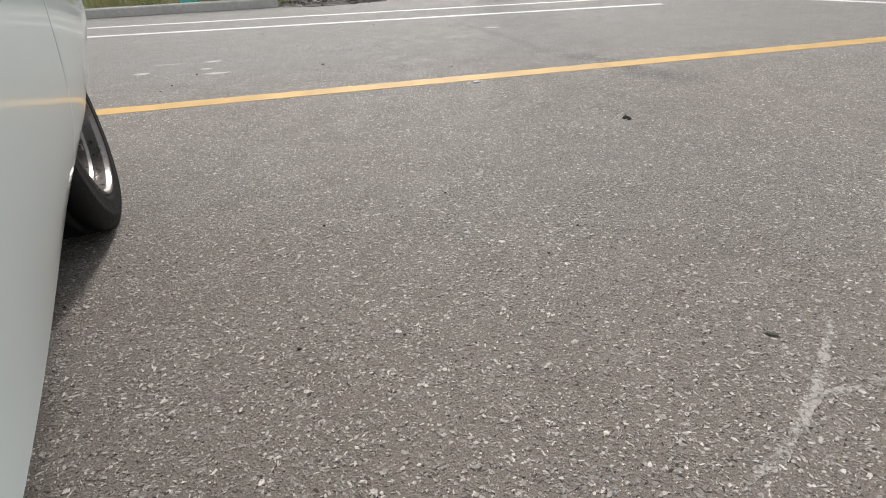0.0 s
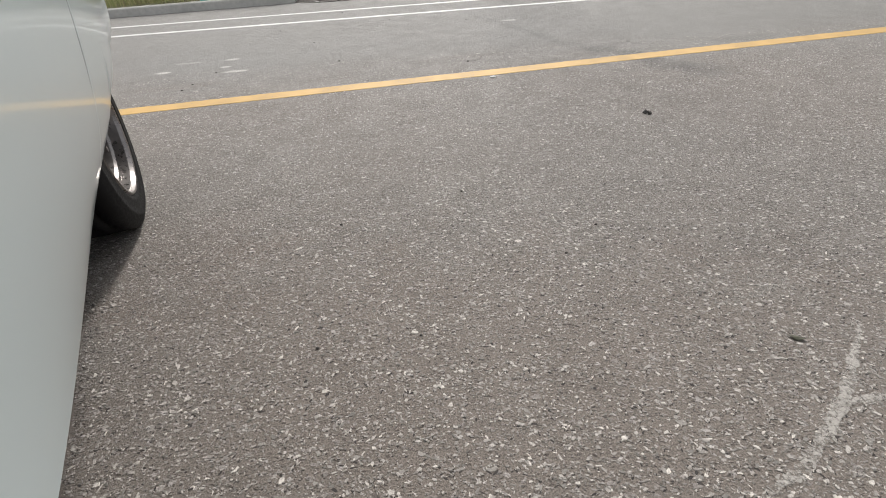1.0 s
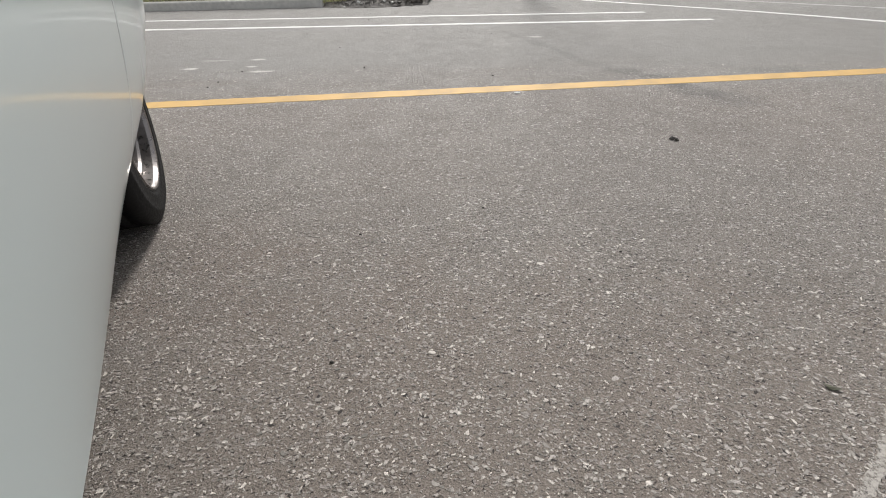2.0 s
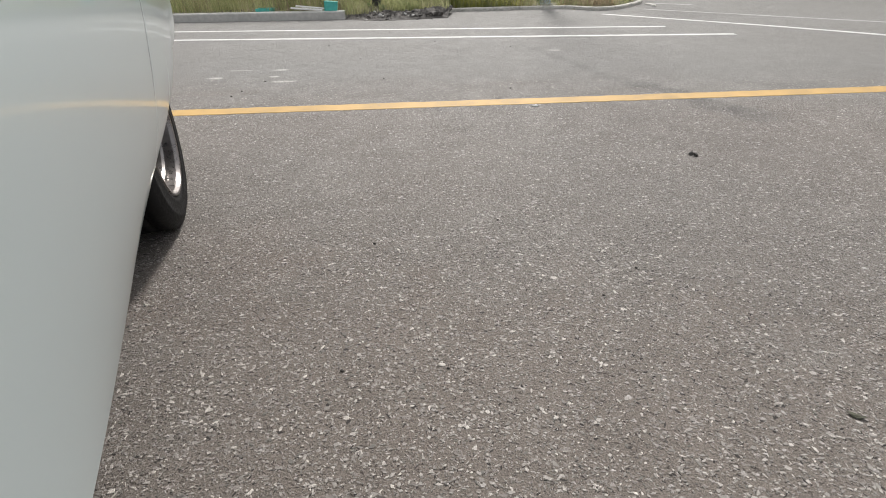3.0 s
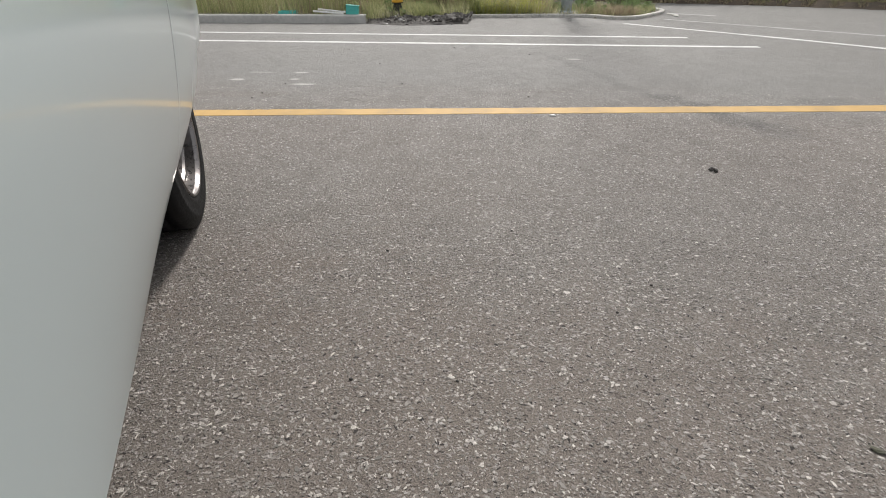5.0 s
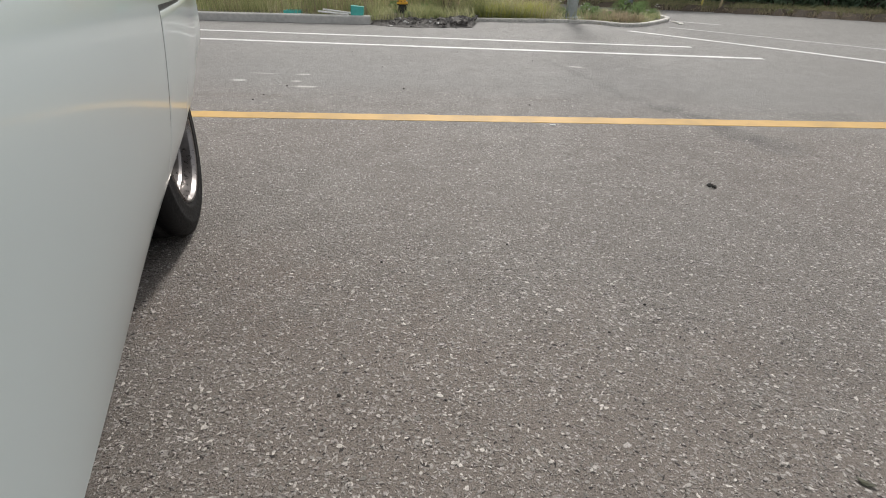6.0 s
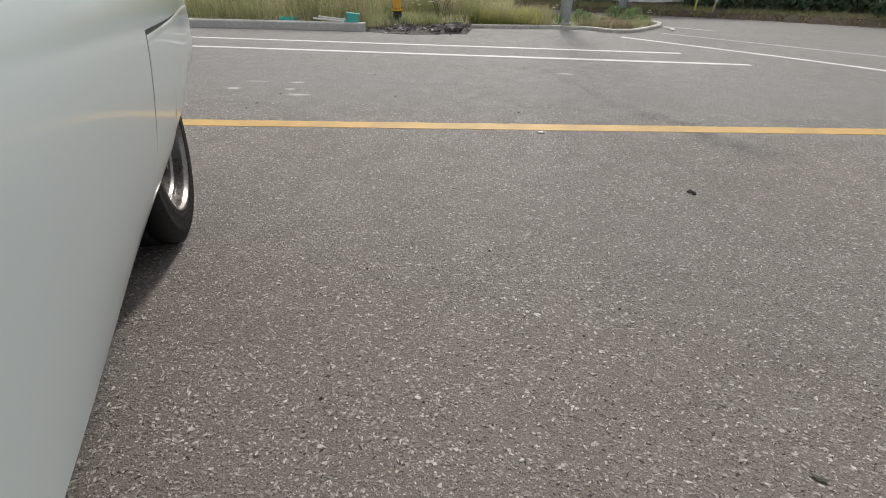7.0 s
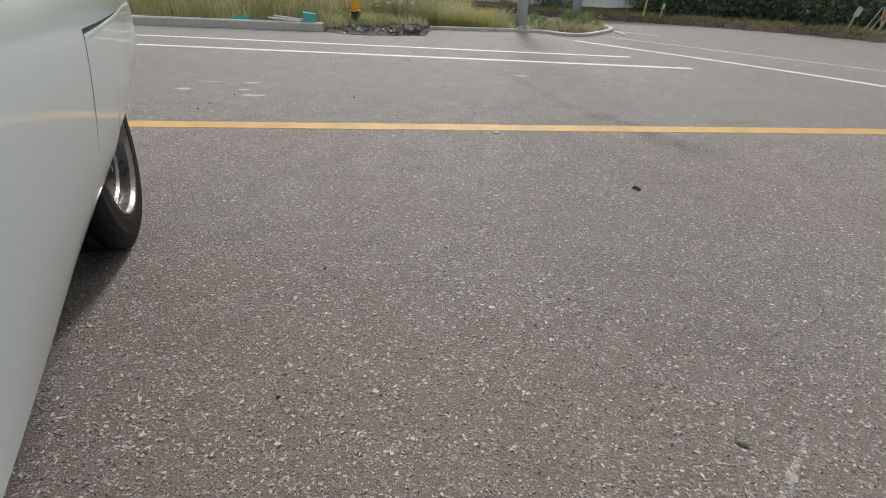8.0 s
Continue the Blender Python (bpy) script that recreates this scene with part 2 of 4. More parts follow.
GRASS = foliage("meadow_grass", (0.17, 0.205, 0.085), (0.29, 0.315, 0.145), (0.42, 0.41, 0.225), (0.60, 0.55, 0.38))
BANK_GRASS = foliage("bank_grass", (0.13, 0.155, 0.065), (0.22, 0.24, 0.11), (0.36, 0.345, 0.18), (0.34, 0.27, 0.18))
GOLDEN = foliage("yellow_green_weeds", (0.26, 0.29, 0.07), (0.42, 0.41, 0.12), (0.56, 0.50, 0.22))
RUSTY = foliage("dry_weeds", (0.21, 0.175, 0.12), (0.34, 0.28, 0.19), (0.48, 0.41, 0.29))
HERB = foliage("herb_leaves", (0.13, 0.20, 0.07), (0.25, 0.34, 0.15))
LEAVES = foliage("tree_leaves", (0.12, 0.175, 0.115), (0.17, 0.235, 0.15), (0.21, 0.28, 0.16))
VERGE = plain("weedy_soil", (0.14, 0.125, 0.08), 0.95, 0, 14, 0.45, 0.8, 0.02)


def chip_material(name, low, middle, pale, top):
    m, nt, b = surface(name, (0.4, 0.38, 0.36), 0.8)
    g = node(nt, "NewGeometry")
    cr = node(nt, "ValToRGB")
    for at, tone in ((0.55, middle), (0.85, pale)):
        cr.color_ramp.elements.new(at)
    for stop, tone in zip(cr.color_ramp.elements, (low, middle, pale, top)):
        stop.color = (tone, tone * 0.93, tone * 0.84, 1)
    nt.links.new(g.outputs["Random Per Island"], cr.inputs[0])
    grain = noise_at(nt, g.outputs["Position"], 500.0, 3.0)
    nt.links.new(mixed(nt, ramp(nt, grain, 0.35, 0.65, 0.45, 0.0), cr.outputs[0], (0.12, 0.11, 0.1, 1)), b.inputs["Base Color"])
    bumped(nt, b, grain, 0.4, 0.001)
    return m


CHIPS = chip_material("aggregate_chips", 0.14, 0.31, 0.46, 0.62)
PALE_CHIPS = chip_material("pale_aggregate_chips", 0.23, 0.39, 0.50, 0.60)
# dark tone of the small pits, with the stones' shade put into it
PIT_SHADE = plain("pit_and_chip_shade", (0.036, 0.031, 0.028), 0.95, 0, 300, 0.4, 0.3, 0.001)


def car_paint():
    m, nt, b = surface("pale_sage_car_paint", (0.50, 0.555, 0.545), 0.3)
    p = place(nt)
    film = noise_at(nt, p, 1.4, 2.0)
    nt.links.new(mixed(nt, ramp(nt, film, 0.2, 0.8), (0.425, 0.478, 0.478, 1), (0.435, 0.490, 0.488, 1)), b.inputs["Base Color"])
    b.inputs["Roughness"].default_value = 0.28
    b.inputs["Coat Weight"].default_value = 0.7
    b.inputs["Coat Roughness"].default_value = 0.06
    return m


PAINT = car_paint()
RUBBER = plain("tyre_rubber", (0.0075, 0.0075, 0.0082), 0.6, 0, 120, 0.35, 0.3, 0.001)
RIM = plain("worn_alloy", (0.20, 0.185, 0.178), 0.30, 0.85, 60, 0.15, 0.05)
UNDER = plain("black_underbody", (0.015, 0.015, 0.015), 0.9, 0, 30, 0.3, 0.2)
# black that paints the shade inside the door and waist gaps
GAP_SHADE = plain("gap_shade_black", (0.02, 0.02, 0.02), 0.5, 0, 60, 0.2, 0.1)
RUBBER.node_tree.nodes["Principled BSDF"].inputs["Specular IOR Level"].default_value = 0.16
GLASS = surface("tinted_glass", (0.02, 0.025, 0.025), 0.04)[0]
LAMP_RED = surface("red_lamp_lens", (0.4, 0.02, 0.02), 0.15)[0]
LAMP_CLEAR = surface("clear_lamp_lens", (0.75, 0.75, 0.75), 0.1)[0]


# ---- mesh helpers ----
def linked(name, bm, material, smooth=False):
    me = bpy.data.meshes.new(name)
    bm.to_mesh(me)
    bm.free()
    me.materials.append(material)
    if smooth:
        for poly in me.polygons:
            poly.use_smooth = True
    return new(name, me)


def part(name, bm, material, parent, label="", smooth=False):
    ob = linked(name, bm, material, smooth)
    ob.parent = parent
    if label:
        ob["label"] = label
    return ob


def thing(name, label, category, m=None, group=""):
    ob = new(name)
    ob.empty_display_size = 0.1
    if m is not None:
        ob.matrix_world = m
    return tagged(ob, label, category, group)


def box(bm, x0, y0, z0, x1, y1, z1, bevel=0.0, segments=1):
    m = Matrix.Translation(((x0 + x1) / 2, (y0 + y1) / 2, (z0 + z1) / 2)) @ Matrix.Diagonal((x1 - x0, y1 - y0, z1 - z0, 1))
    made = bmesh.ops.create_cube(bm, size=1, matrix=m)["verts"]
    if bevel:
        edges = list({e for v in made for e in v.link_edges})
        bmesh.ops.bevel(bm, geom=edges, offset=bevel, segments=segments, affect="EDGES", profile=0.5)
    return bm


def lathe(profile, m=None, steps=40, closed=False):
    """Spins a profile of (radius, height) about z."""
    bm = bmesh.new()
    rings = []
    for r, z in profile:
        rings.append([bm.verts.new((r * math.cos(2 * math.pi * k / steps), r * math.sin(2 * math.pi * k / steps), z)) for k in range(steps)])
    pairs = list(zip(rings, rings[1:])) + ([(rings[-1], rings[0])] if closed else [])
    for a, b in pairs:
        for k in range(steps):
            bm.faces.new((a[k], a[(k + 1) % steps], b[(k + 1) % steps], b[k]))
    if not closed:
        bm.faces.new(rings[0][::-1]), bm.faces.new(rings[-1])
    if m is not None:
        bm.transform(m)
    bmesh.ops.recalc_face_normals(bm, faces=bm.faces)
    return bm


def rod(a, b, r0, r1, steps=10):
    a, b = Vector(a), Vector(b)
    m = Matrix.Translation(a) @ (b - a).to_track_quat("Z", "Y").to_matrix().to_4x4()
    return lathe([(r0, 0), (r1, (b - a).length)], m, steps)


def joined(*meshes):
    bm = meshes[0]
    for other in meshes[1:]:
        me = bpy.data.meshes.new("tmp")
        other.to_mesh(me)
        other.free()
        bm.from_mesh(me)
        bpy.data.meshes.remove(me)
    return bm


def from_arrays(name, verts, faces, material, smooth=False):
    me = bpy.data.meshes.new(name)
    me.from_pydata(verts, [], faces)
    me.materials.append(material)
    me.update()
    if smooth:
        for poly in me.polygons:
            poly.use_smooth = True
    return new(name, me)


def gz(y):
    """The pavement's height: level near the car, then falling gently towards the road."""
    if y < 3.6:
        return 0.0
    if y < 6.4:
        return -0.035 * (y - 3.6) ** 2 / 5.6
    return -0.049 - 0.035 * (min(y, 15.0) - 6.4)


def lump(rx, ry, rz, seed, rough=0.35, sub=2):
    rng = random.Random(seed)
    bm = bmesh.new()
    bmesh.ops.create_icosphere(bm, subdivisions=sub, radius=1)
    off = Vector((rng.random() * 50, rng.random() * 50, rng.random() * 50))
    for v in bm.verts:
        v.co *= 1 + rough * noise.noise(v.co * 1.6 + off) + 0.3 * rough * noise.noise(v.co * 4 + off)
        v.co = Vector((v.co.x * rx, v.co.y * ry, v.co.z * rz))
    return bm


# ---- ground ----
def build_ground():
    ys = [-300, -60, -20, -8, -3, 0, 1, 2, 3, 3.6] + [3.6 + 0.35 * k for k in range(1, 9)] + [7, 8, 9, 10, 11, 12, 13, 14, 15, 18, 30, 80, 400]
    xs = [-400, -60, -20, -8, -4, -2, 0, 2, 4, 8, 20, 60, 400]
    verts = [(x, y, gz(y)) for y in ys for x in xs]
    n = len(xs)
    faces = [(j * n + i, j * n + i + 1, (j + 1) * n + i + 1, (j + 1) * n + i) for j in range(len(ys) - 1) for i in range(n - 1)]
    ob = from_arrays("ground", verts, faces, ASPHALT)
    tagged(ob, "weathered grey asphalt lot with pale exposed stone chips", "ground", kind="structure")


build_ground()


def line_strip(name, a, b, width, material, label, seed, lift=0.002, step=0.06):
    """A painted line with slightly ragged edges, lying on the pavement."""
    rng = random.Random(seed)
    a, b = Vector((*a, 0)), Vector((*b, 0))
    along = (b - a).normalized()
    side = Vector((-along.y, along.x, 0))
    count = max(4, int((b - a).length / step))
    verts, faces = [], []
    for k in range(count + 1):
        c = a + (b - a) * (k / count)
        for s, out, z in ((-1, 0.003, -0.001), (-1, 0, lift), (1, 0, lift), (1, 0.003, -0.001)):
            wobble = rng.uniform(-0.004, 0.004) if out == 0 else 0
            q = c + side * s * (width / 2 + out + wobble)
            verts.append((q.x, q.y, gz(q.y) + z))
        if k:
            faces += [(4 * k - 4 + j, 4 * k - 3 + j, 4 * k + 1 + j, 4 * k + j) for j in range(3)]
    ob = from_arrays(name, verts, faces, material)
    return tagged(ob, label, "road marking", kind="structure")


line_strip("road_marking_yellow", (-7.0, 1.86), (9.0, 3.86), 0.115, YELLOW, "worn yellow painted line on the asphalt", 1)
line_strip("road_marking_white", (-9.0, 5.27), (2.57, 5.29), 0.085, WHITE, "white painted stall line on the asphalt", 2)
line_strip("road_marking_white", (-9.0, 6.16), (2.10, 6.02), 0.085, WHITE, "white painted stall line on the asphalt", 3)
line_strip("road_marking_white", (1.77, 7.85), (5.2, 3.45), 0.085, WHITE, "white lane line running along the road", 4)
line_strip("road_marking_white", (2.62, 8.72), (6.6, 3.75), 0.08, FADED, "faded white lane line running along the road", 5)
line_strip("road_marking_white", (3.05, 10.3), (3.75, 9.55), 0.12, FADED, "faded short white line beside the kerb nose", 6)


# ---- kerbs and verges ----
def kerb_run(name, points, width, height, label, thick_top=0.02, material=None):
    """A concrete kerb along a line of points, its face towards the first side, with rounded arrises."""
    prof = [(0, -0.06), (0, height - thick_top), (0.006, height - 0.006), (thick_top, height), (width - 0.01, height), (width, height - 0.01), (width, -0.06)]
    bm = bmesh.new()
    rings = []
    pts = [Vector((x, y, 0)) for x, y in points]
    for k, p in enumerate(pts):
        t = (pts[min(k + 1, len(pts) - 1)] - pts[max(k - 1, 0)]).normalized()
        side = Vector((-t.y, t.x, 0))
        rings.append([bm.verts.new(p + side * u + Vector((0, 0, gz(p.y) + z))) for u, z in prof])
    for a, b in zip(rings, rings[1:]):
        for j in range(len(prof) - 1):
            bm.faces.new((a[j], b[j], b[j + 1], a[j + 1]))
    bm.faces.new(rings[0]), bm.faces.new(rings[-1][::-1])
    bmesh.ops.recalc_face_normals(bm, faces=bm.faces)
    return tagged(linked(name, bm, material or CONCRETE), label, "kerb", kind="structure")


def arc_points(points, per=6):
    """A smooth line through the given points."""
    out = []
    p = [Vector((x, y, 0)) for x, y in points]
    p = [2 * p[0] - p[1]] + p + [2 * p[-1] - p[-2]]
    for k in range(1, len(p) - 2):
        for j in range(per):
            t = j / per
            out.append(0.5 * (2 * p[k] + (p[k + 1] - p[k - 1]) * t + (2 * p[k - 1] - 5 * p[k] + 4 * p[k + 1] - p[k + 2]) * t * t
                              + (3 * p[k] - p[k - 1] - 3 * p[k + 1] + p[k + 2]) * t ** 3))
    out.append(p[-2])
    return [(v.x, v.y) for v in out]


kerb_run("kerb_1", [(-9.0 + 0.667 * k, 7.30 + 0.03 * k) for k in range(11)], 0.16, 0.118, "straight pale concrete kerb with a square cut end")
ISLAND = arc_points([(-0.72, 8.75), (0.0, 8.88), (0.8, 9.0), (1.40, 8.92), (1.78, 8.50), (2.15, 8.66), (2.55, 9.25), (2.95, 10.0), (3.15, 10.8), (2.9, 11.8), (1.8, 12.6), (-1.0, 13.0)])
kerb_run("kerb_2", ISLAND, 0.09, 0.055, "low pale concrete kerb curving round the weedy island", 0.012, OLD_CONCRETE)
kerb_run("kerb_3", arc_points([(3.0, 9.95), (3.02, 9.55), (2.92, 9.25)]), 0.075, 0.022, "short pale concrete kerb nose at the road", 0.012, OLD_CONCRETE)


def verge_sheet(name, outline, height, label, material=VERGE, cell=0.25):
    """Uneven raised earth inside an outline, tapering at its edge."""
    xs, ys = [p[0] for p in outline], [p[1] for p in outline]

    def inside(x, y):
        odd = False
        for (ax, ay), (bx, by) in zip(outline, outline[1:] + outline[:1]):
            if (ay > y) != (by > y) and x < (bx - ax) * (y - ay) / (by - ay) + ax:
                odd = not odd
        return odd

    def reach(x, y):
        q, d = Vector((x, y)), 9e9
        for a, b in zip(outline, outline[1:] + outline[:1]):
            a, b = Vector(a), Vector(b)
            t = max(0, min(1, (q - a).dot(b - a) / max(1e-9, (b - a).length_squared)))
            d = min(d, (q - a - (b - a) * t).length)
        return d
    bm = bmesh.new()
    nx, ny = int((max(xs) - min(xs)) / cell) + 2, int((max(ys) - min(ys)) / cell) + 2
    grid = {}
    for i in range(nx):
        for j in range(ny):
            x, y = min(xs) + i * cell, min(ys) + j * cell
            if inside(x, y):
                h = height * min(1, reach(x, y) / 0.15 + 0.75) + 0.05 * noise.noise(Vector((x * 1.4, y * 1.4, 0)))
            else:
                h = -0.1
            grid[i, j] = bm.verts.new((x, y, gz(y) + h))
    for i in range(nx - 1):
        for j in range(ny - 1):
            q = [grid[i, j], grid[i + 1, j], grid[i + 1, j + 1], grid[i, j + 1]]
            if any(v.co.z > gz(v.co.y) for v in q):
                bm.faces.new(q)
    for v in [v for v in bm.verts if not v.link_faces]:
        bm.verts.remove(v)
    return tagged(linked(name, bm, material, True), label, "verge", kind="structure"), inside


VERGE_A = [(-9.0, 7.45), (-2.36, 7.75), (-1.9, 8.1), (-0.8, 8.75), (-0.72, 8.86), (-1.0, 12.9), (-9.0, 13.5)]
VERGE_B = [(-0.9, 8.85)] + [(x, y + 0.06) for x, y in ISLAND[:14:2]] + [(1.85, 8.62), (2.1, 8.78), (2.48, 9.35), (2.85, 10.05), (3.02, 10.8), (2.75, 11.7), (1.7, 12.5), (-1.0, 12.9)]
HEDGE_LINE = [(-2.0, 17.2), (1.5, 15.8), (4.2, 14.2), (5.3, 13.75), (6.6, 12.75), (7.7, 11.8), (8.35, 10.6), (9.0, 8.6), (10.5, 4.0)]
BANK = HEDGE_LINE + [(16.0, 4.0), (16.0, 19.5), (-2.0, 21.0)]
verge_a, in_a = verge_sheet("verge_1", VERGE_A, 0.12, "rough earth verge under tall meadow grass")
verge_b, in_b = verge_sheet("verge_2", VERGE_B, 0.05, "weedy soil of the kerbed island")
verge_c, in_c = verge_sheet("verge_3", BANK, 0.13, "dark earth bank along the far side of the road", SOIL, 0.35)


# ---- grass and weeds ----
def blades(name, spots, material, label, hmin, hmax, width, seed, lean=0.35):
    """Grass blades as tapered bent strips; spots are (x, y, z)."""
    rng = np.random.RandomState(seed)
    verts, faces = [], []
    for x, y, z in spots:
        h, w = rng.uniform(hmin, hmax), width * rng.uniform(0.6, 1.3)
        a, l = rng.uniform(0, 2 * math.pi), lean * h * rng.uniform(0.2, 1.0)
        b = rng.uniform(0, 2 * math.pi)
        dx, dy, sx, sy = l * math.cos(a), l * math.sin(a), w / 2 * math.cos(b), w / 2 * math.sin(b)
        n = len(verts)
        for u, keep in ((0, 1.0), (0.45, 0.9), (0.8, 0.55)):
            cx, cy, cz = x + dx * u * u, y + dy * u * u, z + h * u * (1 - 0.12 * u)
            verts += [(cx - sx * keep, cy - sy * keep, cz), (cx + sx * keep, cy + sy * keep, cz)]
        verts.append((x + dx, y + dy, z + h * 0.9))
        faces += [(n, n + 1, n + 3, n + 2), (n + 2, n + 3, n + 5, n + 4), (n + 4, n + 5, n + 6)]
    return tagged(from_arrays(name, verts, faces, material), label, "grass", kind="stuff")


def scatter(count, x0, y0, x1, y1, inside, seed, lift, clump=0.0):
    rng = random.Random(seed)
    out = []
    while len(out) < count:
        x, y = rng.uniform(x0, x1), rng.uniform(y0, y1)
        if inside(x, y) and (not clump or noise.noise(Vector((x * 1.7, y * 1.7, seed))) > rng.uniform(-0.6, 0.6) * clump):
            out.append((x, y, gz(y) + lift))
    return out


def clear_a(x, y):
    """The tall grass, thinned where the heap, the crate and the hydrant stand."""
    if x > -2.35 and y < 8.85:
        return False
    return in_a(x, y) and math.hypot(x + 1.97, y - 8.4) > 0.25


blades("meadow_grass", scatter(11000, -8, 7.62, -0.8, 10.8, clear_a, 1, 0.06, 0.9), GRASS, "tall olive and straw-coloured meadow grass behind the kerb", 0.25, 0.85, 0.008, 2, 0.5)
blades("dry_stalks", scatter(3500, -8, 7.7, -0.8, 10.8, clear_a, 21, 0.06, 0.6), RUSTY, "dry brown stalks standing in the meadow grass", 0.4, 0.95, 0.006, 22, 0.35)
blades("low_grass", scatter(4600, -2.34, 7.6, -0.7, 9.6, lambda x, y: y > 7.62 + 0.42 * (x + 2.3) and (in_a(x, y) or y < 8.7) and math.hypot(x + 1.97, y - 8.35) > 0.2, 23, 0.06, 0.7), GRASS, "short sparse grass round the hydrant and the rubble", 0.08, 0.26, 0.008, 24, 0.7)
blades("meadow_grass", scatter(3000, -0.9, 9.0, 0.0, 11.5, in_b, 3, 0.0, 0.8), GRASS, "rough mixed grass on the kerbed island", 0.2, 0.62, 0.008, 4, 0.5)
blades("meadow_grass", scatter(2200, -0.1, 9.0, 0.85, 11.5, in_b, 33, 0.0, 0.8), GRASS, "knee-high rough grass on the middle of the island", 0.12, 0.40, 0.008, 34, 0.6)
blades("dry_stalks", scatter(1300, -0.9, 9.0, 0.8, 11.0, in_b, 35, 0.0, 0.7), RUSTY, "dry brown stalks among the island grass", 0.15, 0.5, 0.006, 36, 0.6)
blades("low_grass", scatter(2600, 0.6, 9.0, 2.95, 11.2, in_b, 13, 0.0, 0.6), GRASS, "short rough grass on the end of the island", 0.07, 0.24, 0.008, 14, 0.7)
blades("yellow_weeds", scatter(3000, -0.9, 9.02, 0.6, 10.2, in_b, 5, 0.0, 0.9), GOLDEN, "bright yellow-green weeds on the island", 0.10, 0.38, 0.008, 6, 0.7)
blades("dry_weeds", scatter(1500, 1.25, 9.1, 2.3, 10.2, in_b, 7, 0.0, 0.5), RUSTY, "dry rusty brown weeds on the island", 0.08, 0.24, 0.009, 8, 0.8)

def along_bank(count, near, far, seed):
    """Places on the bank, measured back from its road edge."""
    rng = random.Random(seed)
    runs = list(zip(HEDGE_LINE, HEDGE_LINE[1:]))
    out = []
    while len(out) < count:
        (ax, ay), (bx, by) = runs[rng.randrange(len(runs))]
        t, o, l = rng.random(), near + (far - near) * rng.random() ** 1.4, math.hypot(bx - ax, by - ay)
        if rng.random() < l / 4:
            x, y = ax + (bx - ax) * t - (by - ay) / l * o, ay + (by - ay) * t + (bx - ax) / l * o
            out.append((x, y, gz(y) + 0.095 * min(1.0, max(0.0, o) / 0.32)))
    return out


blades("verge_grass", along_bank(18000, 0.12, 2.0, 9), BANK_GRASS, "low olive grass on the bank across the road", 0.06, 0.18, 0.011, 10, 0.9)
blades("bank_weeds", along_bank(12000, -0.02, 0.9, 19), RUSTY, "dry brown weeds along the edge of the bank", 0.04, 0.13, 0.010, 20, 1.0)


def bush(name, label, radius, height, count, leaf, material, seed):
    """A low bush: a few stems and many small leaves."""
    rng = random.Random(seed)
    root = thing(name, label, "shrub")
    stems = bmesh.new()
    for k in range(7):
        a = 2 * math.pi * k / 7
        stems = joined(stems, rod((0, 0, 0), (0.6 * radius * math.cos(a), 0.6 * radius * math.sin(a), height * rng.uniform(0.5, 0.9)), 0.02 * radius + 0.003, 0.003, 5))
    part("stem", stems, BARK, root)
    verts, faces = [], []
    for _ in range(count):
        a, u, t = rng.uniform(0, 2 * math.pi), math.sqrt(rng.random()), rng.random()
        r = radius * u * (0.55 + 0.55 * math.sin(math.pi * min(1, t * 0.8 + 0.2))) * (0.75 + 0.4 * noise.noise(Vector((math.cos(a) * 2, math.sin(a) * 2, t * 4 + seed))))
        c = Vector((r * math.cos(a), r * math.sin(a), height * t))
        q = Euler((rng.uniform(-1.1, 1.1), rng.uniform(-1.1, 1.1), rng.uniform(0, 6.28))).to_matrix()
        s = leaf * rng.uniform(0.6, 1.4)
        n = len(verts)
        for p in ((-s, 0, 0), (0, -0.45 * s, 0.1 * s), (s, 0, 0), (0, 0.45 * s, 0.1 * s)):
            verts.append(tuple(c + q @ Vector(p)))
        faces.append((n, n + 1, n + 2, n + 3))
    leaves = from_arrays("leaves", verts, faces, material)
    leaves.parent = root
    return root


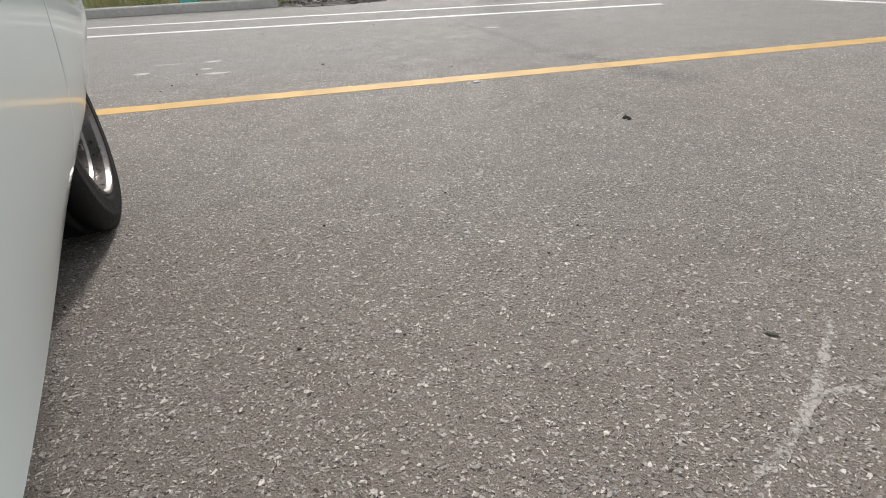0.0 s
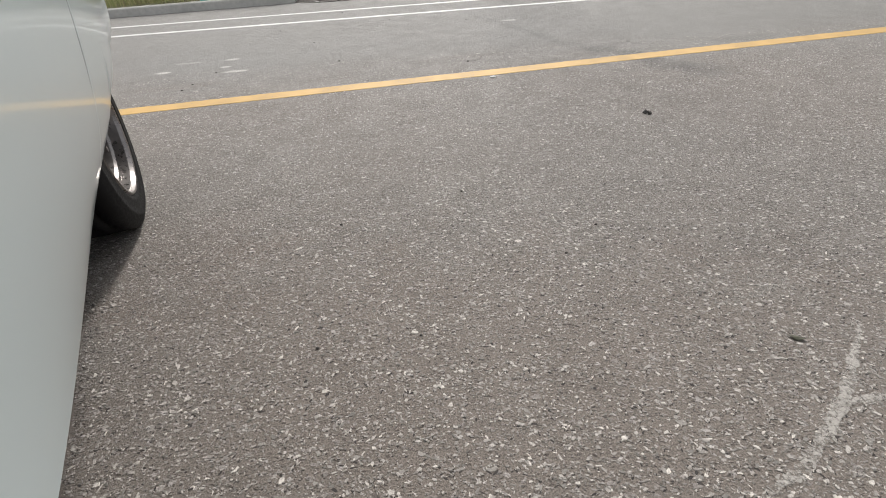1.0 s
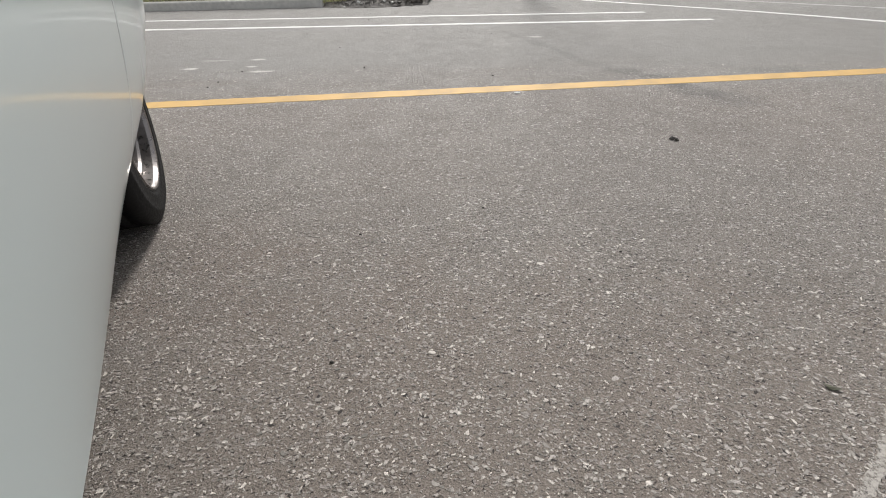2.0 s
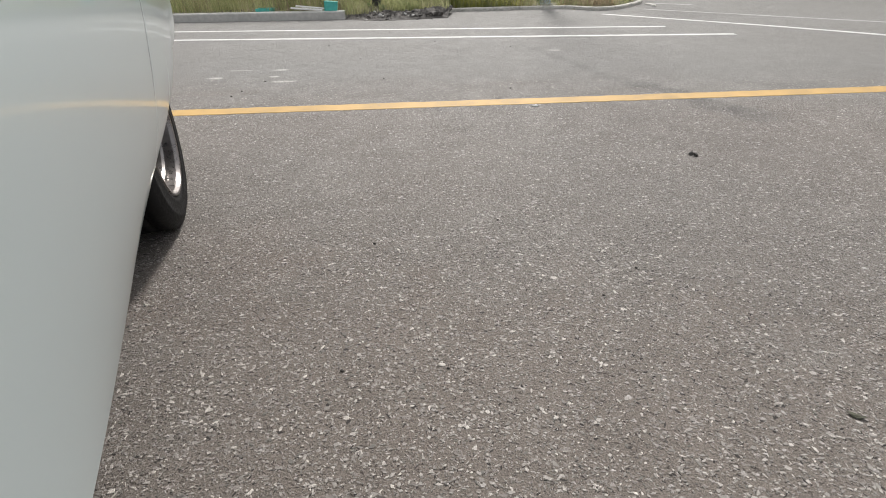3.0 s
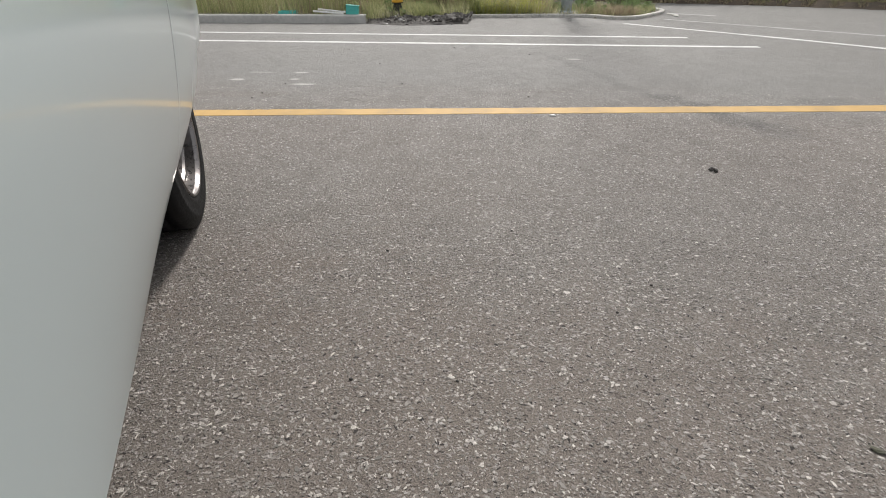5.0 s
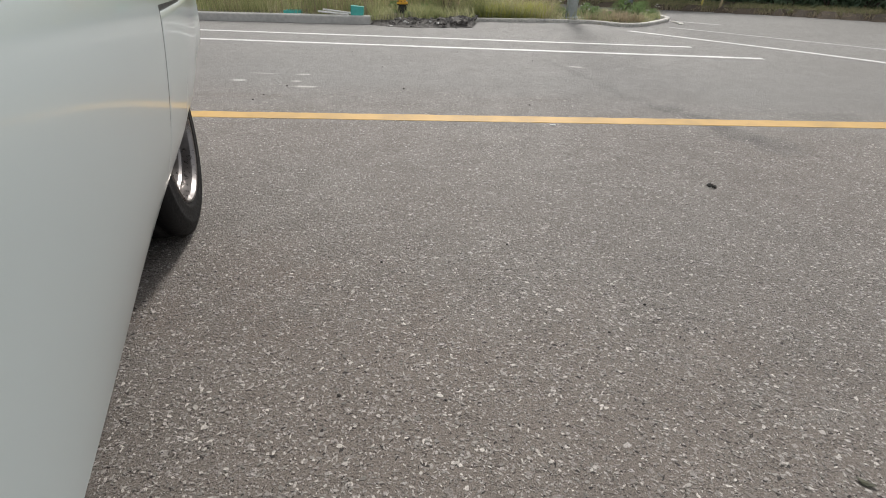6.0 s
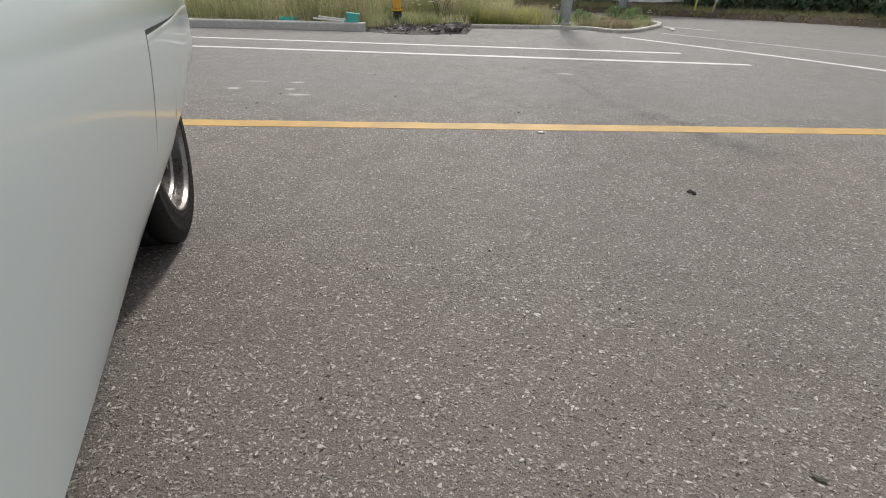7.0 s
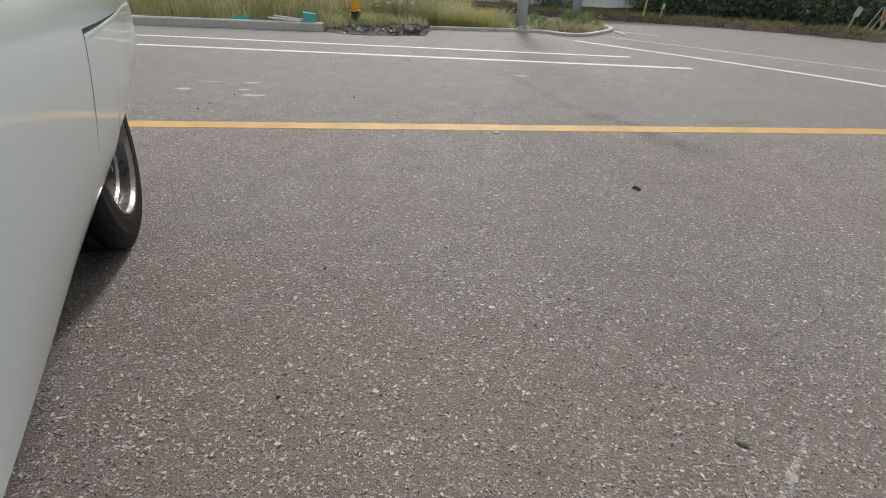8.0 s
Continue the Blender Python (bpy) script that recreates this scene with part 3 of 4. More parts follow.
def tree(label, height, seed):
    """A tapered trunk with limbs, and a crown of many small leaves in uneven clumps."""
    rng = random.Random(seed)
    root = thing("tree", label, "tree", group="tree line beyond the road")
    wood = bmesh.new()
    top = Vector((rng.uniform(-0.3, 0.3), rng.uniform(-0.3, 0.3), height * 0.75))
    wood = joined(wood, rod((0, 0, -0.1), top * 0.5, 0.16, 0.10, 9), rod(top * 0.5, top, 0.10, 0.04, 8))
    clumps = []
    for k in range(17):
        t = rng.uniform(0.10, 0.95)
        a, l = rng.uniform(0, 6.28), height * rng.uniform(0.16, 0.32) * (1.15 - 0.7 * t)
        start = top * t
        end = start + Vector((l * math.cos(a), l * math.sin(a), l * rng.uniform(0.0, 0.5)))
        wood = joined(wood, rod(start, end, 0.045, 0.012, 6))
        clumps.append((end, height * rng.uniform(0.09, 0.16)))
    clumps.append((top, height * 0.14))
    part("trunk", wood, BARK, root)
    verts, faces = [], []
    for c, r in clumps:
        for _ in range(230):
            d = Vector((rng.gauss(0, 1), rng.gauss(0, 1), rng.gauss(0, 0.8)))
            d = d.normalized() * r * rng.random() ** 0.45 * (0.8 + 0.5 * noise.noise(d.normalized() * 2 + c))
            q = Euler((rng.uniform(-1.2, 1.2), rng.uniform(-1.2, 1.2), rng.uniform(0, 6.28))).to_matrix()
            s = rng.uniform(0.05, 0.11)
            n = len(verts)
            for p in ((-s, 0, 0), (0, -0.5 * s, 0.1 * s), (s, 0, 0), (0, 0.5 * s, 0.1 * s)):
                verts.append(tuple(c + d + q @ Vector(p)))
            faces.append((n, n + 1, n + 2, n + 3))
    crown = from_arrays("crown", verts, faces, LEAVES)
    crown.parent = root
    return root


def row_of(makers, spots, lift=0.1):
    """Sets copies of a few kinds along a row of (x, y, scale)."""
    rng = random.Random(5)
    for k, (x, y, s) in enumerate(spots):
        base = makers[k % len(makers)]
        m = pose(x, y, gz(y) + lift, 0, 0, rng.uniform(0, 360))
        if k < len(makers):
            base.matrix_basis = m @ Matrix.Diagonal((s, s, s, 1))
        else:
            copy_thing(base, m).scale = (s, s, s)


TREES = [tree("dark green broadleaf tree with low dense branches", 6.0, 21), tree("dark green broadleaf tree with an uneven crown", 7.0, 22), tree("dark green broadleaf tree beside the road bank", 5.2, 23)]
row_of(TREES, [(7.9, 18.2, 1.0), (9.2, 16.6, 1.0), (10.6, 15.6, 1.05), (11.2, 13.6, 0.95), (12.4, 12.6, 1.0), (12.6, 10.6, 1.0), (13.4, 9.0, 1.0),
               (13.8, 7.0, 0.95), (10.2, 18.6, 1.1), (13.0, 16.2, 1.1), (14.6, 13.0, 1.0), (8.6, 20.4, 0.8), (15.0, 10.0, 1.1)], 0.12)
BUSHES = [bush("shrub", "dense dark green shrub on the far bank", 0.9, 1.3, 1100, 0.06, LEAVES, 31), bush("shrub", "low dark green shrub on the far bank", 0.8, 0.9, 900, 0.055, LEAVES, 32)]
row_of(BUSHES, [(6.9, 15.9, 1.0), (7.7, 15.3, 1.0), (8.3, 14.6, 1.1), (8.9, 14.0, 1.0), (9.5, 13.2, 1.1), (10.0, 12.2, 1.0), (10.4, 11.2, 1.0), (10.8, 10.0, 1.1),
                (11.2, 8.8, 1.0), (6.3, 16.6, 0.9), (11.4, 7.6, 1.0), (9.0, 15.4, 1.2), (10.4, 13.4, 1.2), (11.2, 11.9, 1.2), (11.9, 9.6, 1.2), (7.4, 16.8, 1.1),
                (8.6, 17.0, 1.3), (9.6, 16.4, 1.3), (10.6, 15.2, 1.3), (11.5, 14.2, 1.3), (12.2, 13.0, 1.3), (12.6, 11.6, 1.3), (12.9, 10.2, 1.3), (13.2, 8.6, 1.3), (12.6, 7.2, 1.2), (7.6, 18.0, 1.2), (8.2, 15.7, 1.2), (9.3, 14.9, 1.2)], 0.1)
HERBS = [bush("weed_clump", "leafy green weed clump on the island", 0.24, 0.34, 900, 0.018, HERB, 41)]
row_of(HERBS, [(2.25, 9.7, 0.9), (1.45, 9.4, 0.7), (-2.2, 8.7, 0.8), (-1.65, 8.8, 0.7), (2.5, 10.4, 0.9), (0.85, 9.5, 0.6), (1.35, 9.9, 0.8), (2.05, 10.1, 1.0), (1.75, 9.6, 0.45), (2.6, 9.9, 0.6), (-1.85, 8.2, 0.45), (-2.1, 8.25, 0.5)], 0.02)
SCRUB = bush("dead_bush", "dark scraggly half-dead bush beside the teal crate", 0.25, 0.42, 90, 0.025, RUSTY, 51)
SCRUB.matrix_basis = pose(-2.72, 8.15, gz(8.15) + 0.1)


def wildflower(x, y, h, seed):
    rng = random.Random(seed)
    root = thing("wildflower", "tall wildflower with small white flower heads", "flower", pose(x, y, gz(y) + 0.05), "white wildflowers in the grass")
    part("stem", joined(rod((0, 0, 0), (0.04, 0.02, h), 0.004, 0.002, 5), rod((0.02, 0.01, h * 0.55), (-0.08, 0.05, h * 0.9), 0.003, 0.0015, 5), rod((0.025, 0.01, h * 0.6), (0.12, -0.03, h * 0.85), 0.003, 0.0015, 5)), HERB, root)
    for c in ((0.04, 0.02, h), (-0.08, 0.05, h * 0.9), (0.12, -0.03, h * 0.85)):
        bm = bmesh.new()
        for _ in range(12):
            a, r = rng.uniform(0, 6.28), 0.03 * math.sqrt(rng.random())
            bmesh.ops.create_icosphere(bm, subdivisions=1, radius=0.007, matrix=Matrix.Translation((c[0] + r * math.cos(a), c[1] + r * math.sin(a), c[2] + rng.uniform(-0.004, 0.004))))
        part("flower_head", bm, PETAL, root)
    return root


bush("flowering_bush", "brownish wild bush among the white wildflowers", 0.34, 0.55, 700, 0.016, RUSTY, 52).matrix_basis = pose(-1.28, 8.95, gz(8.95) + 0.06)
FLOWER = wildflower(-1.55, 8.75, 0.42, 1)
_rng = random.Random(8)
for x, y, s in ((-1.35, 8.85, 1.0), (-1.75, 8.9, 0.9), (-1.15, 8.95, 1.05), (-3.15, 8.2, 0.75), (-3.35, 8.25, 0.8), (-3.6, 8.35, 0.7), (-1.5, 9.1, 1.15), (2.75, 10.2, 0.6), (2.45, 9.6, 0.4), (0.9, 9.6, 0.8), (1.3, 9.75, 0.6), (-0.3, 9.5, 0.8)):
    copy_thing(FLOWER, pose(x, y, gz(y) + 0.03, 0, 0, _rng.uniform(0, 360))).scale = (s, s, s)


# ---- broken pavement heap between the kerbs ----
def heap():
    rng = random.Random(3)
    bm = bmesh.new()
    n, m = 90, 46
    grid = {}
    for i in range(n + 1):
        for j in range(m + 1):
            u, v = i / n, j / m
            x = -2.32 + 1.66 * u
            y0 = 7.54 - 0.28 * math.sin(math.pi * min(1, u * 1.15)) + 0.03 * noise.noise(Vector((x * 9, 0, 7)))
            y = y0 + v * 1.1
            grow = min(1, v * 4)
            h = 0.09 * grow * (0.55 + 0.5 * u) + grow * (0.05 * noise.noise(Vector((x * 5, y * 5, 2))) + 0.035 * noise.noise(Vector((x * 14, y * 14, 4))) + 0.03 * noise.noise(Vector((x * 38, y * 38, 6))))
            grid[i, j] = bm.verts.new((x, y, gz(y) + max(-0.01, h) - (0.02 if j == 0 else 0)))
    for i in range(n):
        for j in range(m):
            bm.faces.new((grid[i, j], grid[i + 1, j], grid[i + 1, j + 1], grid[i, j + 1]))
    tagged(linked("rubble_heap", bm, BROKEN), "heap of dark broken asphalt and dirt where the kerb is missing", "rubble", kind="stuff")
    for k in range(60):
        x = rng.uniform(-1.95, -0.75)
        y = 7.36 + rng.uniform(-0.08, 0.5) + 0.12 * abs(x + 1.4)
        s = rng.uniform(0.008, 0.03)
        ob = linked("asphalt_lump", lump(s * 1.4, s, s * 0.8, 100 + k, 0.9, 1), BROKEN if k % 7 else PEBBLE)
        ob.location = (x, y, gz(y) + (0.04 + 0.05 * min(1, (y - 7.3) * 2) if y > 7.4 else s * 0.3))
        tagged(ob, "dark lump of broken asphalt on the heap" if k % 7 else "grey stone lying on the asphalt heap", "rubble", "lumps on the rubble heap")


heap()
slab = bmesh.new()
box(slab, -0.16, -0.18, 0, 0.16, 0.24, 0.11, 0.02)
bmesh.ops.subdivide_edges(slab, edges=slab.edges[:], cuts=3, use_grid_fill=True)
for v in slab.verts:
    v.co += Vector((noise.noise(v.co * 6), noise.noise(v.co * 6 + Vector((3, 0, 0))), noise.noise(v.co * 5 + Vector((0, 4, 0))))) * 0.05 + Vector((0, 0, 0.03 * noise.noise(v.co * 22)))
slab_ob = tagged(linked("asphalt_slab", slab, BROKEN), "dark broken asphalt slab at the end of the low kerb", "rubble")
slab_ob.matrix_basis = pose(-0.92, 7.82, gz(7.82) - 0.015, 0, 4, 8)

# ---- things behind the kerb ----
crate = thing("crate", "tilted teal plastic crate lying on the kerb edge", "crate", pose(-2.58, 7.74, gz(7.74) + 0.118, 0, 6, 12) @ Matrix.Diagonal((0.72, 0.72, 0.85, 1)))
bm = bmesh.new()
box(bm, -0.13, -0.10, 0, 0.13, 0.10, 0.02, 0.006)
part("bottom", bm, TEAL, crate)
for x0, y0, x1, y1 in ((-0.13, -0.11, 0.13, -0.1), (-0.13, 0.1, 0.13, 0.11), (-0.14, -0.11, -0.13, 0.11), (0.13, -0.11, 0.14, 0.11)):
    bm = bmesh.new()
    box(bm, x0, y0, 0.0, x1, y1, 0.145, 0.003)
    part("wall", bm, TEAL, crate)
bm = bmesh.new()
box(bm, -0.145, -0.115, 0.146, 0.145, 0.115, 0.158, 0.004)
part("lid", bm, TEAL, crate)
tray = thing("tray", "flat teal plastic tray among the grass", "tray", pose(-3.72, 7.80, gz(7.80) + 0.112, 0, 0, 5) @ Matrix.Diagonal((0.8, 0.8, 1.2, 1)))
bm = bmesh.new()
box(bm, -0.16, -0.1, 0, 0.16, 0.1, 0.02, 0.006)
part("base", bm, TEAL, tray)
for x0, y0, x1, y1 in ((-0.17, -0.11, 0.17, -0.1), (-0.17, 0.1, 0.17, 0.11), (-0.17, -0.1, -0.16, 0.1), (0.16, -0.1, 0.17, 0.1)):
    bm = bmesh.new()
    box(bm, x0, y0, 0.0, x1, y1, 0.045, 0.003)
    part("rim", bm, TEAL, tray)
for a, b in (((-3.22, 7.66, 0.168), (-2.70, 7.64, 0.133)), ((-3.16, 7.73, 0.193), (-2.66, 7.72, 0.148))):
    tagged(linked("pipe", rod((a[0], a[1], gz(a[1]) + a[2]), (b[0], b[1], gz(b[1]) + b[2]), 0.014, 0.014, 10), WHITE_PLASTIC), "thin white plastic pipe lying on the kerb", "pipe", "white pipes on the kerb")

# fire hydrant
hyd = thing("fire_hydrant", "yellow fire hydrant on a black iron base in the weeds", "hydrant", pose(-1.97, 8.40, gz(8.40) + 0.09) @ Matrix.Diagonal((0.78, 0.78, 0.88, 1)))
part("base", lathe([(0.10, -0.1), (0.10, 0.15), (0.085, 0.16), (0.085, 0.20)], steps=24), BLACK_IRON, hyd)
part("flange", lathe([(0.12, 0.20), (0.125, 0.205), (0.125, 0.235), (0.12, 0.24)], steps=24), HYDRANT_YELLOW, hyd)
for k in range(8):
    a = 2 * math.pi * k / 8
    part("bolt", lathe([(0.012, 0.18), (0.012, 0.255)], Matrix.Translation((0.108 * math.cos(a), 0.108 * math.sin(a), 0)), 6), BLACK_IRON, hyd)
part("barrel", lathe([(0.088, 0.24), (0.085, 0.30), (0.085, 0.60), (0.11, 0.62), (0.11, 0.65), (0.085, 0.67)], steps=24), HYDRANT_YELLOW, hyd)
part("bonnet", lathe([(0.11, 0.67), (0.105, 0.71), (0.08, 0.76), (0.04, 0.79), (0.025, 0.80), (0.025, 0.84)], steps=24), HYDRANT_YELLOW, hyd)
for rz in (0, 90, 180):
    part("nozzle", lathe([(0.05, 0.07), (0.05, 0.12), (0.06, 0.125), (0.06, 0.15), (0.02, 0.155), (0.02, 0.17)], pose(0, 0, 0.52, 0, 0, rz) @ pose(0, 0, 0, 0, 90, 0), 18), HYDRANT_YELLOW, hyd)


def light_pole(x, y, r, label):
    root = thing("lamp_post", label, "lamp post", pose(x, y, gz(y) + 0.02), "grey lamp posts on the island")
    part("base_plate", lathe([(r * 1.9, 0), (r * 1.9, 0.02), (r * 1.2, 0.035), (r * 1.15, 0.06)], steps=24), GALVANISED, root)
    part("pole", lathe([(r, 0.05), (r * 0.96, 1.5), (r * 0.6, 6.0), (r * 0.5, 6.02)], steps=24), GALVANISED, root, smooth=True)
    part("arm", rod((0, 0, 5.9), (0.0, -1.0, 6.1), r * 0.4, r * 0.3, 12), GALVANISED, root)
    bm = bmesh.new()
    box(bm, -0.14, -1.5, 6.05, 0.14, -0.95, 6.17, 0.03, 2)
    part("lamp_head", bm, GALVANISED, root)


light_pole(1.04, 9.55, 0.105, "tapered grey steel lamp post with stones at its foot")
light_pole(3.25, 15.1, 0.125, "tapered grey steel lamp post farther along the verge")
_rng = random.Random(12)
for k in range(11):
    a = _rng.uniform(3.4, 6.0)
    x, y, s = 1.05 + 0.33 * math.cos(a) * _rng.uniform(0.7, 1.2), 9.45 + 0.2 * math.sin(a), _rng.uniform(0.018, 0.035)
    st = linked("stone", lump(s * 1.3, s, s * 0.7, 200 + k, 0.4, 2), PEBBLE, True)
    st.location = (x, y, gz(y) + 0.06)
    tagged(st, "pale stone at the foot of the lamp post", "stone", "pale stones at the lamp post")


# ---- across the road ----
def stake(x, y, h, lean_x, lean_y, material, label, board=None, board_material=TAG_WHITE, name="stake"):
    root = thing(name, label, "marker stake", pose(x, y, gz(y) + 0.0, lean_x, lean_y, 0))
    bm = bmesh.new()
    box(bm, -0.022, -0.012, -0.1, 0.022, 0.012, h, 0.003)
    part("post", bm, material, root)
    if board:
        w, z0, z1 = board
        bm = bmesh.new()
        box(bm, -w / 2, -0.03, z0, w / 2, -0.013, z1, 0.004)
        part("board", bm, board_material, root, "small pale weathered board")


stake(4.98, 14.25, 0.55, 0, 0, YELLOW_POST, "slim yellow marker post on the road edge", name="marker_post")
stake(5.32, 13.9, 0.5, 0, 3, STAKE_WOOD, "wooden survey stake with a small white tag", (0.08, 0.36, 0.47))
stake(8.40, 11.15, 0.62, 0, 6, STAKE_WOOD, "leaning wooden stake with a pale board", (0.12, 0.42, 0.6))
stake(8.64, 10.62, 0.6, 0, 7, STAKE_WOOD, "leaning wooden stake beside an orange barricade", None)
barricade = thing("barricade", "orange and white striped folding barricade on the bank", "barricade", pose(9.14, 11.3, gz(11.3) + 0.1, 0, 0, 35) @ Matrix.Diagonal((0.7, 0.7, 0.7, 1)))
for s in (-1, 1):
    for x in (-0.28, 0.28):
        part("leg", rod((x, 0.22 * s, 0), (x, 0.02 * s, 0.75), 0.015, 0.015, 8), TAG_WHITE, barricade)
for k in range(5):
    bm = bmesh.new()
    box(bm, -0.3 + 0.12 * k, -0.10, 0.45, -0.3 + 0.12 * (k + 1), -0.075, 0.68, 0.004)
    part("stripe_panel", bm, ORANGE if k % 2 == 0 else TAG_WHITE, barricade)


def shed(x0, y0, length, depth, height, turn, label):
    root = thing("industrial_building", label, "building", pose(x0, y0, gz(y0) - 0.1, 0, 0, turn))
    for rz, w, mx, my in ((0, length, 0, 0), (90, depth, length, 0), (180, length, length, depth), (270, depth, 0, depth)):
        bm = bmesh.new()
        count = int(w / 0.3)
        prof = []
        for k in range(count):
            x = w * k / count
            s = w / count
            prof += [(x, 0), (x + 0.55 * s, 0), (x + 0.62 * s, -0.035), (x + 0.93 * s, -0.035)]
        prof.append((w, 0))
        low = [bm.verts.new((x, y, 0)) for x, y in prof]
        high = [bm.verts.new((x, y, height)) for x, y in prof]
        for k in range(len(prof) - 1):
            bm.faces.new((low[k], low[k + 1], high[k + 1], high[k]))
        bm.transform(pose(mx, my, 0, 0, 0, rz))
        part("wall", bm, METAL_WALL, root)
    bm = bmesh.new()
    box(bm, -0.3, -0.3, height, length + 0.3, depth + 0.3, height + 0.18, 0.03)
    part("roof", bm, ROOF_GREY, root)


shed(-4.0, 18.3, 11.4, 8.0, 4.5, -1, "white ribbed metal industrial building beyond the trees")
row_of([bush("shrub", "brown and green scrub in front of the white building", 0.9, 1.4, 1000, 0.06, RUSTY, 33)], [(1.2, 17.5, 0.35), (1.9, 17.3, 0.3)], 0.0)
row_of([bush("shrub", "dense dark green shrub before the white building", 0.9, 1.5, 1500, 0.06, LEAVES, 34)], [(2.6, 17.3, 0.6), (3.15, 17.4, 0.65), (5.95, 17.0, 0.75), (6.3, 17.6, 0.9)], 0.0)


# ---- the parked car ----
CAR_AT = pose(-0.398, 0.300, 0, 0, 0, 29.5)   # local y runs along its side, x points out of it
WHEEL_Y, WHEEL_Z, WHEEL_R, ARCH_R, ARCH_TOP, TAIL, WIDE = 1.247, 0.327, 0.335, 0.46, 0.50, 1.77, 1.74
WHEELBASE = 2.72
HEIGHTS = np.linspace(0.2, 1.2, 1001)
SECTION = np.interp(HEIGHTS, (0.28, 0.385, 0.405, 0.44, 0.52, 0.60, 0.68, 0.76, 0.84, 0.93, 1.02), (-0.10, -0.012, 0.0, 0.022, 0.062, 0.088, 0.110, 0.127, 0.136, 0.130, 0.11))
for _ in range(3):
    SECTION = np.convolve(np.pad(SECTION, 40, mode="edge"), np.ones(81) / 81, "valid")
# gentle swell of the pressed side: rows along the car, terms up its height
SWELL = ((-0.01128, -0.00127, -0.00287, -0.01412, -0.0556), (-0.0026, 0.00078, -0.00102, 0.05493, -0.02391), (-0.01407, -0.02691, 0.02768, -0.01789, 0.0058),
         (-0.00719, 0.01498, -0.00929, 0.00389), (-0.01383, 0.01207, -0.00726), (0.00989, -0.00792))


def bulge(y, z):
    """How far the side stands out: a rounded section with a gentle swell, drawn in at both ends of the car."""
    front, end, high = max(0.0, -1.7 - y), max(0.0, y - 1.74), max(0.0, z - 0.86)
    y, z = max(-0.5, y), min(0.86, z)
    u, v = (y - 0.4) / 0.8, (z - 0.65) / 0.3
    x = 0.65 * np.interp(z - 0.035 + 0.05 * y, HEIGHTS, SECTION) + sum(c * u ** i * v ** j for i, row in enumerate(SWELL) for j, c in enumerate(row))
    return float(x - 20.0 * end ** 2 - 0.20 * front ** 2 - 0.25 * high)


def edge_z(y):
    """The body's lower edge, rising gently towards the front."""
    return 0.443 - 0.052 * max(-0.5, min(1.7, y))


def seam(z):
    """The upright rear edge of the back door."""
    return 0.5395 + 0.4121 * (min(z, 0.737) - 0.65)


def waist(y):
    """The long gap where the door's upper body overhangs the wing."""
    return 0.737 - 0.024 * (y - 0.6)


def gap(z):
    """Half the width of the upright gap, closing towards the sill."""
    return max(0.0015, min(0.0056, 0.0056 * (z - 0.50) / 0.11))


def overhang(y):
    return 0.0025 + 0.0085 * max(0.0, 1 - max(0.0, y - 0.58) / 0.8) ** 1.3


def flanged(bm, side):
    """Folds the whole edge of a panel inwards."""
    rim = [e for e in bm.edges if len(e.link_faces) == 1]
    for e in rim:
        e.smooth = False
    made = bmesh.ops.extrude_edge_only(bm, edges=rim)["geom"]
    for v in [g for g in made if isinstance(g, bmesh.types.BMVert)]:
        v.co.x -= 0.022 * side
    bmesh.ops.recalc_face_normals(bm, faces=bm.faces)
    return bm


def panel(y_from, y_to, side, arches=(), nu=46, nv=22, top=lambda y: 1.0, lip=0.0):
    """A curved body panel between two edges, each a function of height; arches are the wheels that it opens for."""
    bm = bmesh.new()
    grid = {}

    def low_at(y):
        low = edge_z(y)
        for cy in arches:
            d = abs(y - cy)
            if d < ARCH_R:
                low = max(low, min(ARCH_TOP, WHEEL_Z + math.sqrt(ARCH_R ** 2 - d ** 2)))
        return low

    for i in range(nu + 1):
        u = i / nu
        for j in range(nv + 1):
            y = y_from(0.5) + (y_to(0.5) - y_from(0.5)) * u
            z = 0.0
            for _ in range(12):
                low = low_at(y)
                z = low + (top(y) - low) * j / nv
                y = y_from(z) + (y_to(z) - y_from(z)) * u
            x = bulge(y, z) - (lip if j == nv else 0.4 * lip if i == 0 else 0.0)
            grid[i, j] = bm.verts.new((x if side > 0 else -WIDE - x, y, z))
    for i in range(nu):
        for j in range(nv):
            q = (grid[i, j], grid[i + 1, j], grid[i + 1, j + 1], grid[i, j + 1])
            bm.faces.new(q if side < 0 else q[::-1])
    return flanged(bm, side)


